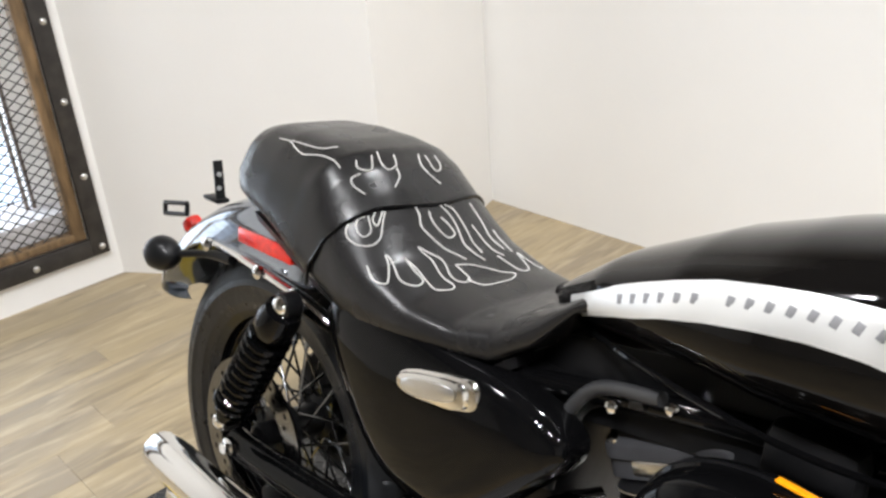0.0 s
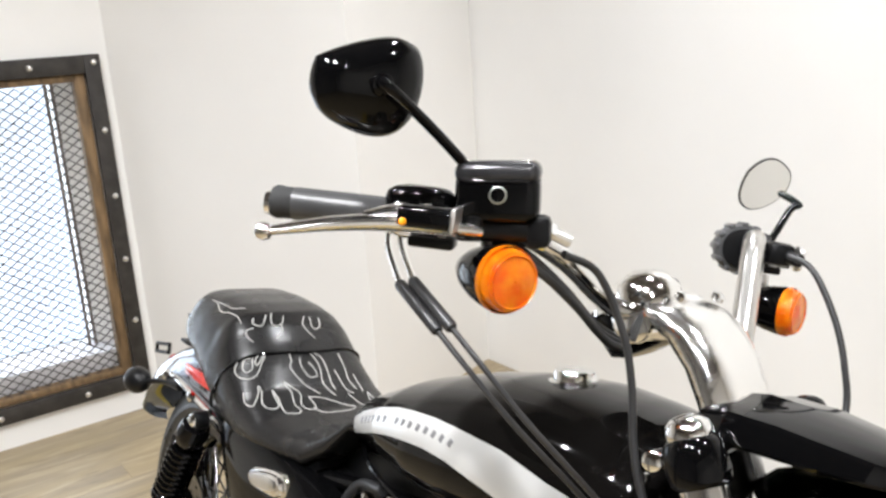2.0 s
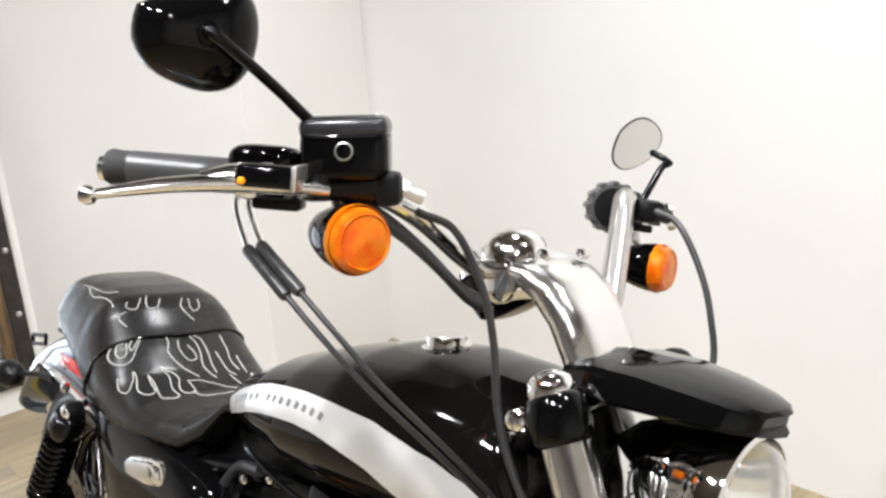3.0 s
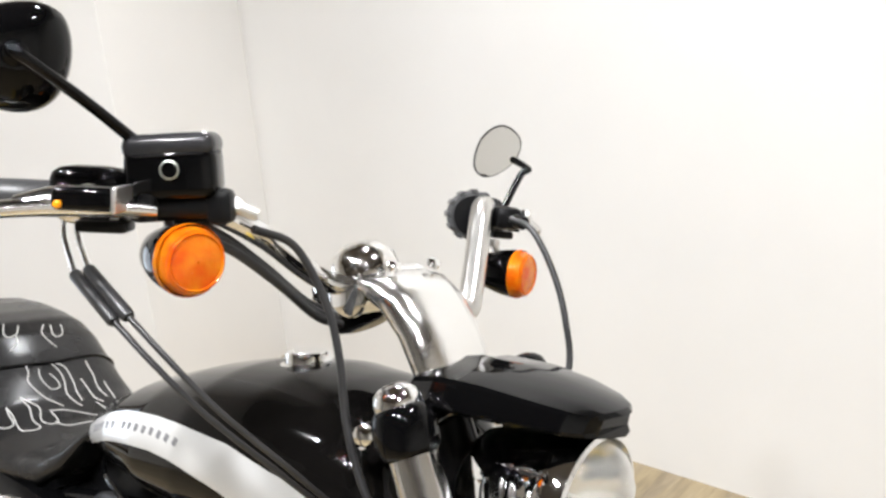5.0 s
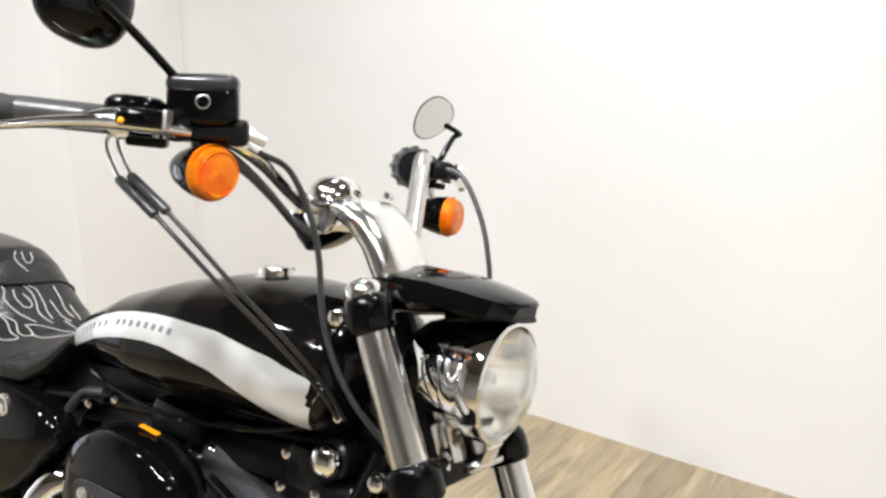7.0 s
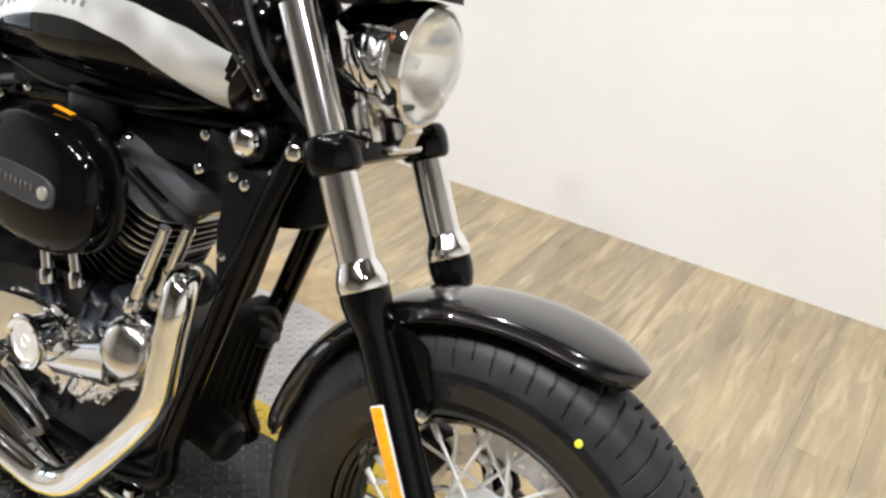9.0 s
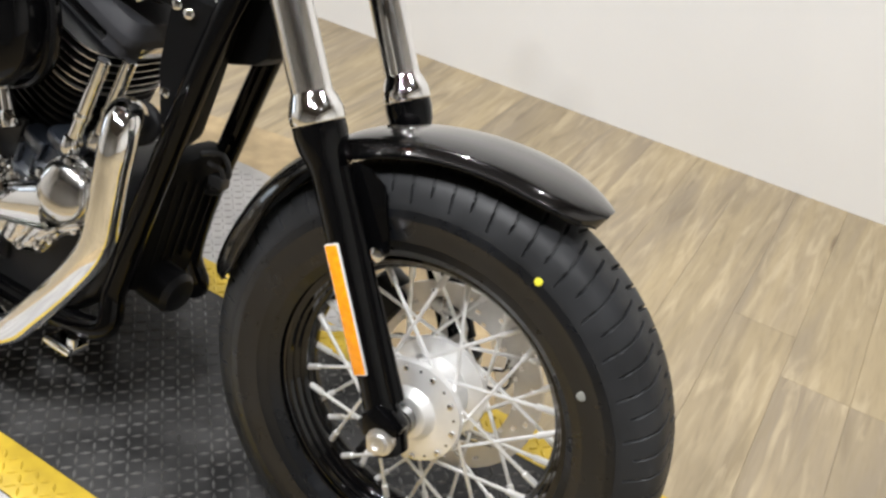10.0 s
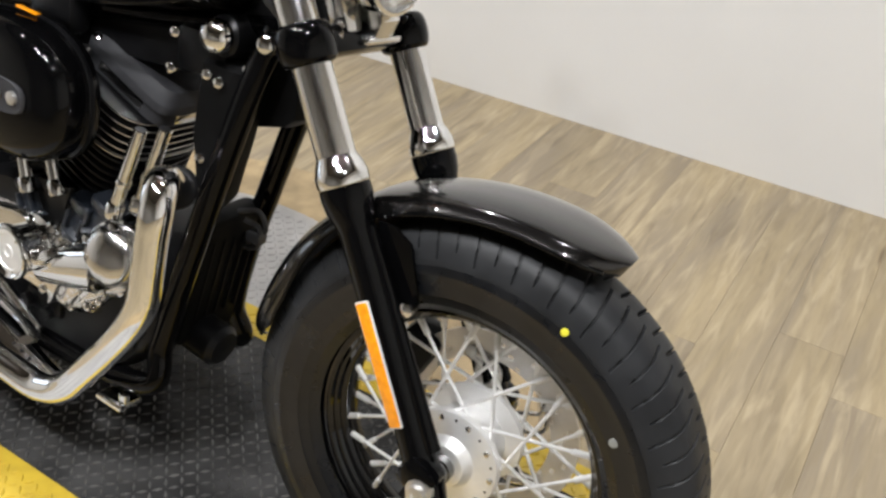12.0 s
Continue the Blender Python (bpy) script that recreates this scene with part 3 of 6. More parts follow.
FW = (0.628, 0, 0.316)
def standing(geo):
    """Presses a tyre flat where it stands on the runway."""
    m = bike.matrix_world @ WHEEL
    back = m.inverted()
    low = [m @ v for v in geo[0]]
    return [back @ V((w.x, w.y, max(w.z, 0.0012))) for w in low], geo[1]


front_tyre = bp("front_tyre", standing(tyre_geo(FW, 0.334, 0.069, 0.216, 72, 144)), "rubber", label="black front tyre with ridged sidewall", angle=30, steer="wheel")
bp("tread", standing(tyre_geo(FW, 0.334, 0.069, 0.216, 72, 1440, True)), "tread", front_tyre, "dusty tread with slanted slits, its sheen lightened into the grey", angle=30, steer="wheel")
front_rim = bp("front_rim", rim_geo(FW, 0.213), "rim_black", label="gloss black steel rim", angle=30, steer="wheel")
spokes(front_rim, FW, 0.068, 0.190, 0.042, 10, True)


def sidewall_mark(angle, r, y, size, mat, label):
    a = radians(angle)
    c = V((FW[0] + r * math.cos(a), y, FW[2] + r * math.sin(a)))
    g = lathe([(size, 0), (size * 0.8, 0.0012), (0.0005, 0.0016)], c, (0.35 * math.cos(a), -1, 0.35 * math.sin(a)), 14)
    bp("chalk_mark", g, mat, front_tyre, label, steer="wheel")


sidewall_mark(66.0, 0.286, -0.0688, 0.0052, "dot_yellow", "yellow chalk dot")
sidewall_mark(35.3, 0.254, -0.0668, 0.0066, "dot_grey", "faded grey chalk dot")
hub = bp("front_hub", lathe([(0.024, -0.0705), (0.031, -0.068), (0.036, -0.060), (0.040, -0.054), (0.064, -0.0525), (0.073, -0.050), (0.074, -0.047), (0.074, -0.039), (0.071, -0.036),
                             (0.060, -0.033), (0.054, -0.026), (0.050, 0.0), (0.054, 0.018), (0.066, 0.024), (0.075, 0.026), (0.076, 0.034), (0.072, 0.038), (0.03, 0.046), (0.02, 0.08)], FW, (0, 1, 0), 56),
         "zinc", label="bare cast aluminium hub", steer="wheel", angle=28)
bp("axle_spacer", lathe([(0.013, -0.105), (0.0185, -0.104), (0.0185, -0.084), (0.0205, -0.083), (0.0205, -0.070), (0.018, -0.069)], FW, (0, 1, 0), 28), "dark_chrome", hub, "dark steel axle spacer", steer="wheel")
for k in range(10):
    a = 2 * math.pi * k / 10
    bp("hub_rivet", lathe([(0.0045, 0), (0.004, 0.003), (0.001, 0.004)], (FW[0] + 0.0655 * math.cos(a), -0.0520, FW[2] + 0.0655 * math.sin(a)), (0, -1, 0), 10), "polished", hub, steer="wheel")
    bp("spoke_hole", lathe([(0.0021, 0), (0.0018, 0.0010), (0.0005, 0.0012)], (FW[0] + 0.0655 * math.cos(a + 0.3), -0.0518, FW[2] + 0.0655 * math.sin(a + 0.3)), (0, -1, 0), 8), "dark_chrome", hub, steer="wheel")


def disc_geo(c, y, r0, r1, holes, seg=180):
    """A flat brake disc ring with drilled holes and a thickness."""
    rows = 7
    verts, faces, gone = [], [], set()
    for k in range(seg):
        for j in range(rows):
            if (k % (seg // holes)) in (0, 1) and j in (((k // (seg // holes)) * 2) % 6,):
                gone.add((k, j))
    for side in (0, 1):
        for k in range(seg):
            a = 2 * math.pi * k / seg
            for j in range(rows + 1):
                r = r0 + (r1 - r0) * j / rows
                verts.append(V((c[0] + r * math.cos(a), y + 0.0045 * side, c[2] + r * math.sin(a))))
    n = rows + 1
    idx = lambda s, k, j: s * seg * n + (k % seg) * n + j
    for k in range(seg):
        for j in range(rows):
            if (k, j) in gone:
                for q in ([(k, j), (k + 1, j)], [(k + 1, j), (k + 1, j + 1)], [(k + 1, j + 1), (k, j + 1)], [(k, j + 1), (k, j)]):
                    faces.append([idx(0, *q[0]), idx(0, *q[1]), idx(1, *q[1]), idx(1, *q[0])])
                continue
            for s in (0, 1):
                faces.append([idx(s, k, j), idx(s, k + 1, j), idx(s, k + 1, j + 1), idx(s, k, j + 1)])
        for j in (0, rows):
            faces.append([idx(0, k, j), idx(0, k + 1, j), idx(1, k + 1, j), idx(1, k, j)])
    return verts, faces


disc = bp("brake_disc", disc_geo(FW, 0.062, 0.104, 0.146, 45), "disc", label="drilled steel brake disc", smooth=False, steer="wheel")
for k in range(5):
    a = radians(72 * k + 20)
    at_ = lambda r, turn: V((FW[0] + r * math.cos(a + turn), 0.060, FW[2] + r * math.sin(a + turn)))
    bp("carrier_arm", join(tube([at_(0.050, 0.10), at_(0.078, -0.10), at_(0.098, 0.02), at_(0.112, 0.30)], [0.010, 0.007, 0.007, 0.010], 8, 6, flat=0.4),
                           tube([at_(0.050, 0.35), at_(0.078, 0.30), at_(0.096, 0.26), at_(0.113, 0.40)], [0.010, 0.006, 0.006, 0.010], 8, 6, flat=0.4)), "polished", disc, steer="wheel")
    bp("disc_button", lathe([(0.009, 0), (0.009, 0.003), (0.005, 0.005), (0.001, 0.005)], at_(0.112, 0.34) + V((0, -0.001, 0)), (0, -1, 0), 14), "zinc", disc, steer="wheel")
bp("carrier_hub", lathe([(0.034, 0.0), (0.056, 0.0), (0.056, 0.006), (0.034, 0.006)], (FW[0], 0.057, FW[2]), (0, 1, 0), 40, True), "polished", disc, steer="wheel", angle=28)
bp("brake_caliper", join(block(FW[0] - 0.135, 0.075, FW[2] + 0.055, 0.06, 0.06, 0.11, 0.014, Matrix.Rotation(radians(25), 4, "Y")),
                         block(FW[0] - 0.125, 0.085, FW[2] + 0.05, 0.035, 0.07, 0.07, 0.01, Matrix.Rotation(radians(25), 4, "Y"))), "satin", steer="wheel", label="black brake caliper")


# ---- front fender: a curved channel that follows the tyre
def fender_geo(c, r_top, a0, a1, width, drop, seg=56, cross=18, thick=0.003, flare=0.0, dip=0.0):
    outer, inner = [], []
    for i in range(seg + 1):
        t = i / seg
        a = radians(a0 + (a1 - a0) * t)
        tip = min(1.0, t / 0.14, (1 - t) / 0.10)
        w = width * (0.30 + 0.70 * math.sin(min(1, tip) * math.pi / 2) ** 0.6)
        dr = drop(t)
        lo, li = [], []
        for j in range(cross + 1):
            u = -1 + 2 * j / cross
            y = w * math.copysign(abs(u) ** 0.9, u)
            fall = dr * (1 - math.sqrt(max(0.0, 1 - abs(u) ** 2.3)))
            r = r_top + (flare * (t - 0.5) ** 2 if t > 0.5 else 0.012 * (0.5 - t) ** 2 - dip * math.sin(2 * math.pi * t)) - fall
            lo.append(V((c[0] + r * math.cos(a), y, c[2] + r * math.sin(a))))
            r2 = r - thick
            li.append(V((c[0] + r2 * math.cos(a), y * 0.965, c[2] + r2 * math.sin(a))))
        outer.append(lo)
        inner.append(li)
    return rings([o + list(reversed(i)) for o, i in zip(outer, inner)])


def front_drop(t):
    rear = max(0.0, min(1.0, (t - 0.62) / 0.2)) * max(0.0, min(1.0, (1 - t) / 0.09))
    return 0.020 + 0.008 * math.exp(-((t - 0.50) / 0.18) ** 2) + 0.030 * rear


front_fender = bp("front_fender", fender_geo(FW, 0.3560, 62.0, 178, 0.079, front_drop, flare=0.045, dip=0.009), "pearl", label="gloss black front fender", angle=50, steer="fender")


def fender_edge(c, r_top, a0, a1, width, drop, flare, side):
    """Points along one lower edge of a fender."""
    pts = []
    for i in range(1, 40):
        t = i / 40
        a = radians(a0 + (a1 - a0) * t)
        w = width * (0.30 + 0.70 * math.sin(min(1.0, t / 0.14, (1 - t) / 0.10) * math.pi / 2) ** 0.6)
        r = r_top + (flare * (t - 0.5) ** 2 if t > 0.5 else 0.012 * (0.5 - t) ** 2 - 0.009 * math.sin(2 * math.pi * t)) - drop(t) - 0.001
        pts.append(V((c[0] + r * math.cos(a), side * w, c[2] + r * math.sin(a))))
    return pts


for s in (-1, 1):
    bp("fender_bead", tube(fender_edge(FW, 0.3560, 62.0, 178, 0.079, front_drop, 0.045, s), 0.0032, 8, 1, curve=False), "black", front_fender, "rolled fender edge", steer="fender")
for s in (-1, 1):
    bp("fender_bracket", join(plate([(0.530, 0.487), (0.552, 0.493), (0.557, 0.510), (0.532, 0.586), (0.505, 0.602), (0.480, 0.602), (0.485, 0.585)], s * 0.085, s * 0.090),
                              rod((0.548, s * 0.084, 0.505), (0.548, s * 0.104, 0.505), 0.009)), "black", steer="fender")
    bp("fender_bolt", lathe([(0.010, 0), (0.010, 0.006), (0.004, 0.009)], (0.549, s * 0.104, 0.505), (0, s, 0), 12), "chrome", steer="fender")


# ---- fork
def on_fork(s, h, ahead=0.0):
    """A point on the fork axis at height h, s = -1 right, 1 left."""
    low = (1.0 - h) / 0.7
    return V((0.420 - 0.540 * (h - 0.666) + ahead + 0.0133 * low, s * 0.120 - (0.034 + 0.004 * s) * low, h + 0.022 * low))


for s in (-1, 1):
    upper = bp("fork_tube", rod(on_fork(s, 0.66), on_fork(s, 1.005), 0.0258, seg=32), "tube_chrome", label="chrome fork tube", steer=True)
    d = on_fork(s, 1.0) - on_fork(s, 0.3)
    bp("fork_collar", lathe([(0.0262, 0.037), (0.0268, 0.034), (0.030, 0.029), (0.0335, 0.017), (0.0345, 0.015), (0.0345, 0.002), (0.0338, 0.0)], on_fork(s, 0.641), d, 28), "chrome", steer=True)
    leg = bp("fork_leg", lathe([(0.0335, 0.0), (0.034, -0.014), (0.032, -0.030), (0.0255, -0.050), (0.0235, -0.06), (0.0225, -0.323), (0.024, -0.373), (0.026, -0.403), (0.022, -0.428), (0.012, -0.433)],
                               on_fork(s, 0.640), d, 28), "black", label="gloss black fork leg", steer=True)
    bp("leg_web", tube([on_fork(s, 0.60, 0.024), on_fork(s, 0.48, 0.026), on_fork(s, 0.33, 0.026)], [0.008, 0.010, 0.012], 10, 6), "black", leg, steer=True)
    bp("axle_clamp", join(block(0.635, s * 0.125 - 0.034, 0.319, 0.052, 0.040, 0.050, 0.012, Matrix.Rotation(radians(28), 4, "Y"))), "black", leg, steer=True)
    bp("axle_nut", lathe([(0.019, 0), (0.019, 0.010), (0.013, 0.012), (0.013, 0.020), (0.006, 0.021), (0.004, 0.018)], (0.645, s * 0.136 - 0.034, 0.305), (0, s, 0), 12), "alu", leg, "bare metal axle nut", steer=True)
    a, b = on_fork(s, 0.506), on_fork(s, 0.356)
    m = Matrix.Translation((a + b) / 2 + V((-0.004, s * 0.0275, 0.003))) @ frame_of(a - b).to_4x4()
    ref = put("reflector", moved(block(0, 0, 0, 0.006, 0.0195, 0.168, 0.004), TURN @ m), M["amber_reflector"], bike, "long amber reflector strip")
    put("reflector_rim", moved(block(0, 0, 0, 0.0045, 0.0210, 0.170, 0.004), TURN @ m), M["white_edge"], ref)
    for h, nm in ((0.800, "lower"), (1.000, "upper")):
        k = 1.0 if nm == "lower" else 0.88
        bp("clamp_ring", lathe([(0.027 * k, -0.027), (0.0325 * k, -0.025), (0.0360 * k, -0.020), (0.0380 * k, -0.010), (0.0384 * k, 0.0), (0.0380 * k, 0.010), (0.0355 * k, 0.019), (0.0315 * k, 0.024), (0.027 * k, 0.0255)], on_fork(s, h), UP, 28), "black", label="gloss black fork clamp", steer=True)
        bp("clamp_bolt", lathe([(0.011, 0), (0.011, 0.008), (0.006, 0.011)], on_fork(s, h - 0.012, -0.055 * k) + V((0, s * 0.012, 0)), (0.3, s, 0.1), 12), "chrome", steer=True)
        bp("clamp_ear", rod(on_fork(s, h - 0.012, -0.055 * k) + V((0, -s * 0.02, 0)), on_fork(s, h - 0.012, -0.055 * k) + V((0, s * 0.013, 0)), 0.015 * k ** 2), "black", steer=True)
    cap = [(0.025, -0.002), (0.026, 0.002), (0.026, 0.008), (0.023, 0.016), (0.016, 0.022), (0.007, 0.025), (0.001, 0.0255)]
    bp("tube_cap", lathe(cap, on_fork(s, 1.022), UP, 24), "chrome" if s < 0 else "black", label="domed cap on the fork tube", steer=True)
a, b = on_fork(-1, 1.0), on_fork(1, 1.0)
bp("triple_clamp", tube([a + V((-0.012, 0.02, 0)), (a + b) / 2 + V((-0.036, 0, 0)), b + V((-0.012, -0.02, 0))], [0.020, 0.020, 0.020], 12, 8), "black", label="gloss black triple clamp", steer=True)
lower = bp("lower_clamp", moved(block(0, 0, 0, 0.052, 0.200, 0.040, 0.010), Matrix.Translation((on_fork(-1, 0.798) + on_fork(1, 0.798)) / 2 + V((-0.006, 0, 0))) @ Matrix.Rotation(radians(-27.7), 4, "Y")), "black", label="gloss black lower fork clamp", steer=True)
bp("hose_junction", join(block(0.345, -0.045, 0.842, 0.030, 0.040, 0.062, 0.010, Matrix.Rotation(radians(-27), 4, "Y")), rod((0.330, -0.045, 0.870), (0.318, -0.045, 0.900), 0.013), rod((0.352, -0.062, 0.826), (0.362, -0.080, 0.812), 0.010)), "polished", lower, "bright metal brake hose junction", steer=True)
bp("headlight_bracket", join(plate([(0.352, 0.806), (0.382, 0.806), (0.392, 0.838), (0.372, 0.866), (0.350, 0.872), (0.338, 0.845)], -0.016, 0.030, 0.12), block(0.362, 0.008, 0.810, 0.046, 0.085, 0.010, 0.004)), "polished", lower, "chrome headlight bracket", steer=True)
bp("steering_head", rod((0.318, 0, 0.775), (0.190, 0, 1.005), 0.027), "satin")

# ---- headlight and its visor
HL = V((0.398, 0, 0.930))
bucket = bp("headlight_bucket", lathe([(0.015, -0.158), (0.042, -0.150), (0.060, -0.130), (0.071, -0.100), (0.0772, -0.072), (0.0785, -0.060)], HL, (1, 0, 0), 48), "chrome", label="chrome headlight bucket", steer=True)
bp("headlight_rim", lathe([(0.0775, -0.066), (0.0790, -0.062), (0.0806, -0.052), (0.0822, -0.043), (0.0836, -0.034), (0.0856, -0.029), (0.0864, -0.010), (0.0845, -0.001), (0.0795, 0.001), (0.0770, -0.006), (0.0750, -0.06)], HL, (1, 0, 0), 56, True), "chrome", bucket, "wide chrome headlight trim ring", steer=True)
bp("headlight_reflector", lathe([(0.012, -0.062), (0.035, -0.052), (0.058, -0.034), (0.0750, -0.012), (0.0755, -0.014), (0.060, -0.040), (0.036, -0.058), (0.012, -0.068)], HL, (1, 0, 0), 48, True), "lamp_bowl", bucket, steer=True)
bp("headlight_bulb", lathe([(0.010, -0.062), (0.011, -0.035), (0.008, -0.022), (0.002, -0.020)], HL, (1, 0, 0), 20), "polished", bucket, steer=True)
lens = bp("headlight_lens", lathe([(0.0765, -0.012), (0.0762, -0.006), (0.0700, 0.006), (0.0560, 0.016), (0.0350, 0.0225), (0.0150, 0.0250), (0.001, 0.0255), (0.001, 0.0225), (0.0150, 0.0220), (0.0340, 0.0195), (0.0545, 0.013), (0.0675, 0.004), (0.0735, -0.008)], HL, (1, 0, 0), 48, True), "lamp_glass", bucket, "curved fluted headlight glass", steer=True)
lens.visible_shadow = False
bp("headlight_mount", join(rod((0.34, 0, 0.86), (0.355, 0, 0.80), 0.016), block(0.35, 0, 0.862, 0.05, 0.06, 0.02, 0.006)), "satin", bucket, steer=True)


def visor_geo():
    """The eyebrow over the headlight: a flat-topped shell with creased sides and a blunt lip."""
    loops = []
    side = ((0.30, 0.0, 0.0), (0.60, 0.05, 0.0), (0.84, 0.20, 0.0), (0.90, 0.34, 0.0), (0.97, 0.72, 0.0), (1.0, 1.0, 0.0), (0.96, 1.0, 0.004), (0.60, 1.0, 0.006))
    for t, x, zt, w, dep in ((0, 0.198, 1.034, 0.060, 0.012), (0.04, 0.202, 1.047, 0.080, 0.032), (0.2, 0.238, 1.058, 0.091, 0.036), (0.45, 0.290, 1.060, 0.090, 0.035),
                             (0.7, 0.343, 1.055, 0.080, 0.029), (0.88, 0.382, 1.049, 0.064, 0.023), (0.97, 0.399, 1.045, 0.048, 0.020), (1.0, 0.405, 1.041, 0.034, 0.016)):
        half = [(u * w, zt - f * dep - e) for u, f, e in side]
        top = zt + 0.007 * (1 - t)
        loop = [(0.0, top)] + half + [(0.0, zt - dep - 0.006)] + [(-y, z) for y, z in reversed(half)]
        loops.append([V((x + 0.016 * (1 - (y / w) ** 2) * t, y, z)) for y, z in loop])
    return rings(loops)


bp("headlight_visor", visor_geo(), "black", label="gloss black visor over the headlight", angle=17, steer=True)

# ---- handlebar group
CL = V((0.088, 0, 1.100))            # bar clamp
riser = bp("handlebar_riser", rings([[V((x + dx, y, z + dz)) for y, dx, dz in
                                      [(w * math.copysign(abs(math.cos(a)) ** 0.6, math.cos(a)), th * math.sin(a) * 0.9, th * math.sin(a) * 0.45) for a in [2 * math.pi * k / 28 for k in range(28)]]]
                                     for x, z, w, th in ((0.212, 1.018, 0.058, 0.022), (0.200, 1.045, 0.060, 0.024), (0.178, 1.080, 0.062, 0.025), (0.150, 1.108, 0.064, 0.028), (0.118, 1.124, 0.066, 0.031), (0.094, 1.128, 0.064, 0.029), (0.080, 1.126, 0.054, 0.020))]),
           "riser_chrome", label="chrome pull-back handlebar riser", angle=60, steer=True)
for y in (-0.036, 0.036):
    bp("riser_bolt", lathe([(0.009, 0), (0.009, 0.006), (0.004, 0.009)], (0.132, y, 1.146), (0.5, 0, 0.86), 12), "chrome", riser, steer=True)
bp("bar_clamp", lathe([(0.022, -0.066), (0.029, -0.062), (0.030, -0.054), (0.028, -0.050), (0.028, 0.050), (0.030, 0.054), (0.029, 0.062), (0.022, 0.066)], (0.086, 0, 1.112), (0, 1, 0), 32), "chrome", riser, "round chrome bar clamp", steer=True)
gauge = bp("speedometer", lathe([(0.030, -0.055), (0.044, -0.05), (0.050, -0.03), (0.052, -0.004)], (0.040, 0, 1.112), (-0.55, 0, 0.83), 40), "black", label="black speedometer housing", steer=True)
bp("gauge_bezel", lathe([(0.052, -0.006), (0.055, -0.002), (0.054, 0.006), (0.046, 0.010), (0.044, 0.006)], (0.040, 0, 1.112), (-0.55, 0, 0.83), 40, True), "chrome", gauge, "chrome bezel", steer=True)
bp("gauge_face", lathe([(0.044, 0.003), (0.044, 0.005), (0.001, 0.0055)], (0.040, 0, 1.112), (-0.55, 0, 0.83), 40), "clear", gauge, steer=True)
bp("gauge_cover", lathe([(0.002, 0.037), (0.022, 0.034), (0.037, 0.022), (0.043, 0.0), (0.043, -0.016)], (0.078, -0.022, 1.132), (-0.1, -0.25, 1), 30), "cast_chrome", riser, steer=True)


def both(name, geo, mat, label="", parent=None):
    """One on the right and its mirror image on the left."""
    out = []
    for g, hand in ((geo, "right"), (mirrored(geo), "left")):
        out.append(bp(name, g, mat, parent, label, steer=hand))
    return out


GD = V((-0.15, -0.144, -0.004)).normalized()     # along the grip, outwards
G0, G1 = V((0.012, -0.337, 1.197)), V((-0.10, -0.444, 1.192))
half_bar = tube([(0.088, 0.0, 1.104), (0.089, -0.07, 1.106), (0.096, -0.12, 1.128), (0.099, -0.185, 1.168), (0.083, -0.245, 1.195), (0.045, -0.302, 1.199), G0, G1], 0.0127, 14, 8)
bp("handlebar", half_bar, "chrome", label="chrome handlebar", steer="right")
bp("handlebar", tube([(0.088, 0.0, 1.104), (0.090, 0.07, 1.098), (0.096, 0.122, 1.076), (0.099, 0.152, 1.074), (0.088, 0.172, 1.098), (0.060, 0.213, 1.153), (0.036, 0.247, 1.197), (0.008, 0.290, 1.200), (-0.019, 0.327, 1.181), (-0.14, 0.423, 1.171)],
                     0.0165, 18, 8), "bar_satin", label="chrome handlebar")
both("grip", lathe([(0.013, -0.002), (0.0180, 0.0), (0.0185, 0.003), (0.0175, 0.008), (0.0172, 0.122), (0.0180, 0.126), (0.0182, 0.132), (0.016, 0.136), (0.004, 0.137)], G0 + GD * 0.012, GD, 24), "grip", "black rubber grip with a grey band")
both("grip_band", lathe([(0.0178, 0.0), (0.0180, 0.002), (0.0180, 0.100), (0.0178, 0.102)], G0 + GD * 0.022, GD, 24), "grip_band")
SD = -GD                                          # along the bar, inwards
SF = V((0.69, -0.72, 0)).normalized()             # ahead of the bar
SM = Matrix((tuple(SD), tuple(SF), (0, 0, 1))).transposed().to_4x4()


def at_bar(p, geo):
    return moved(geo, Matrix.Translation(p) @ SM)


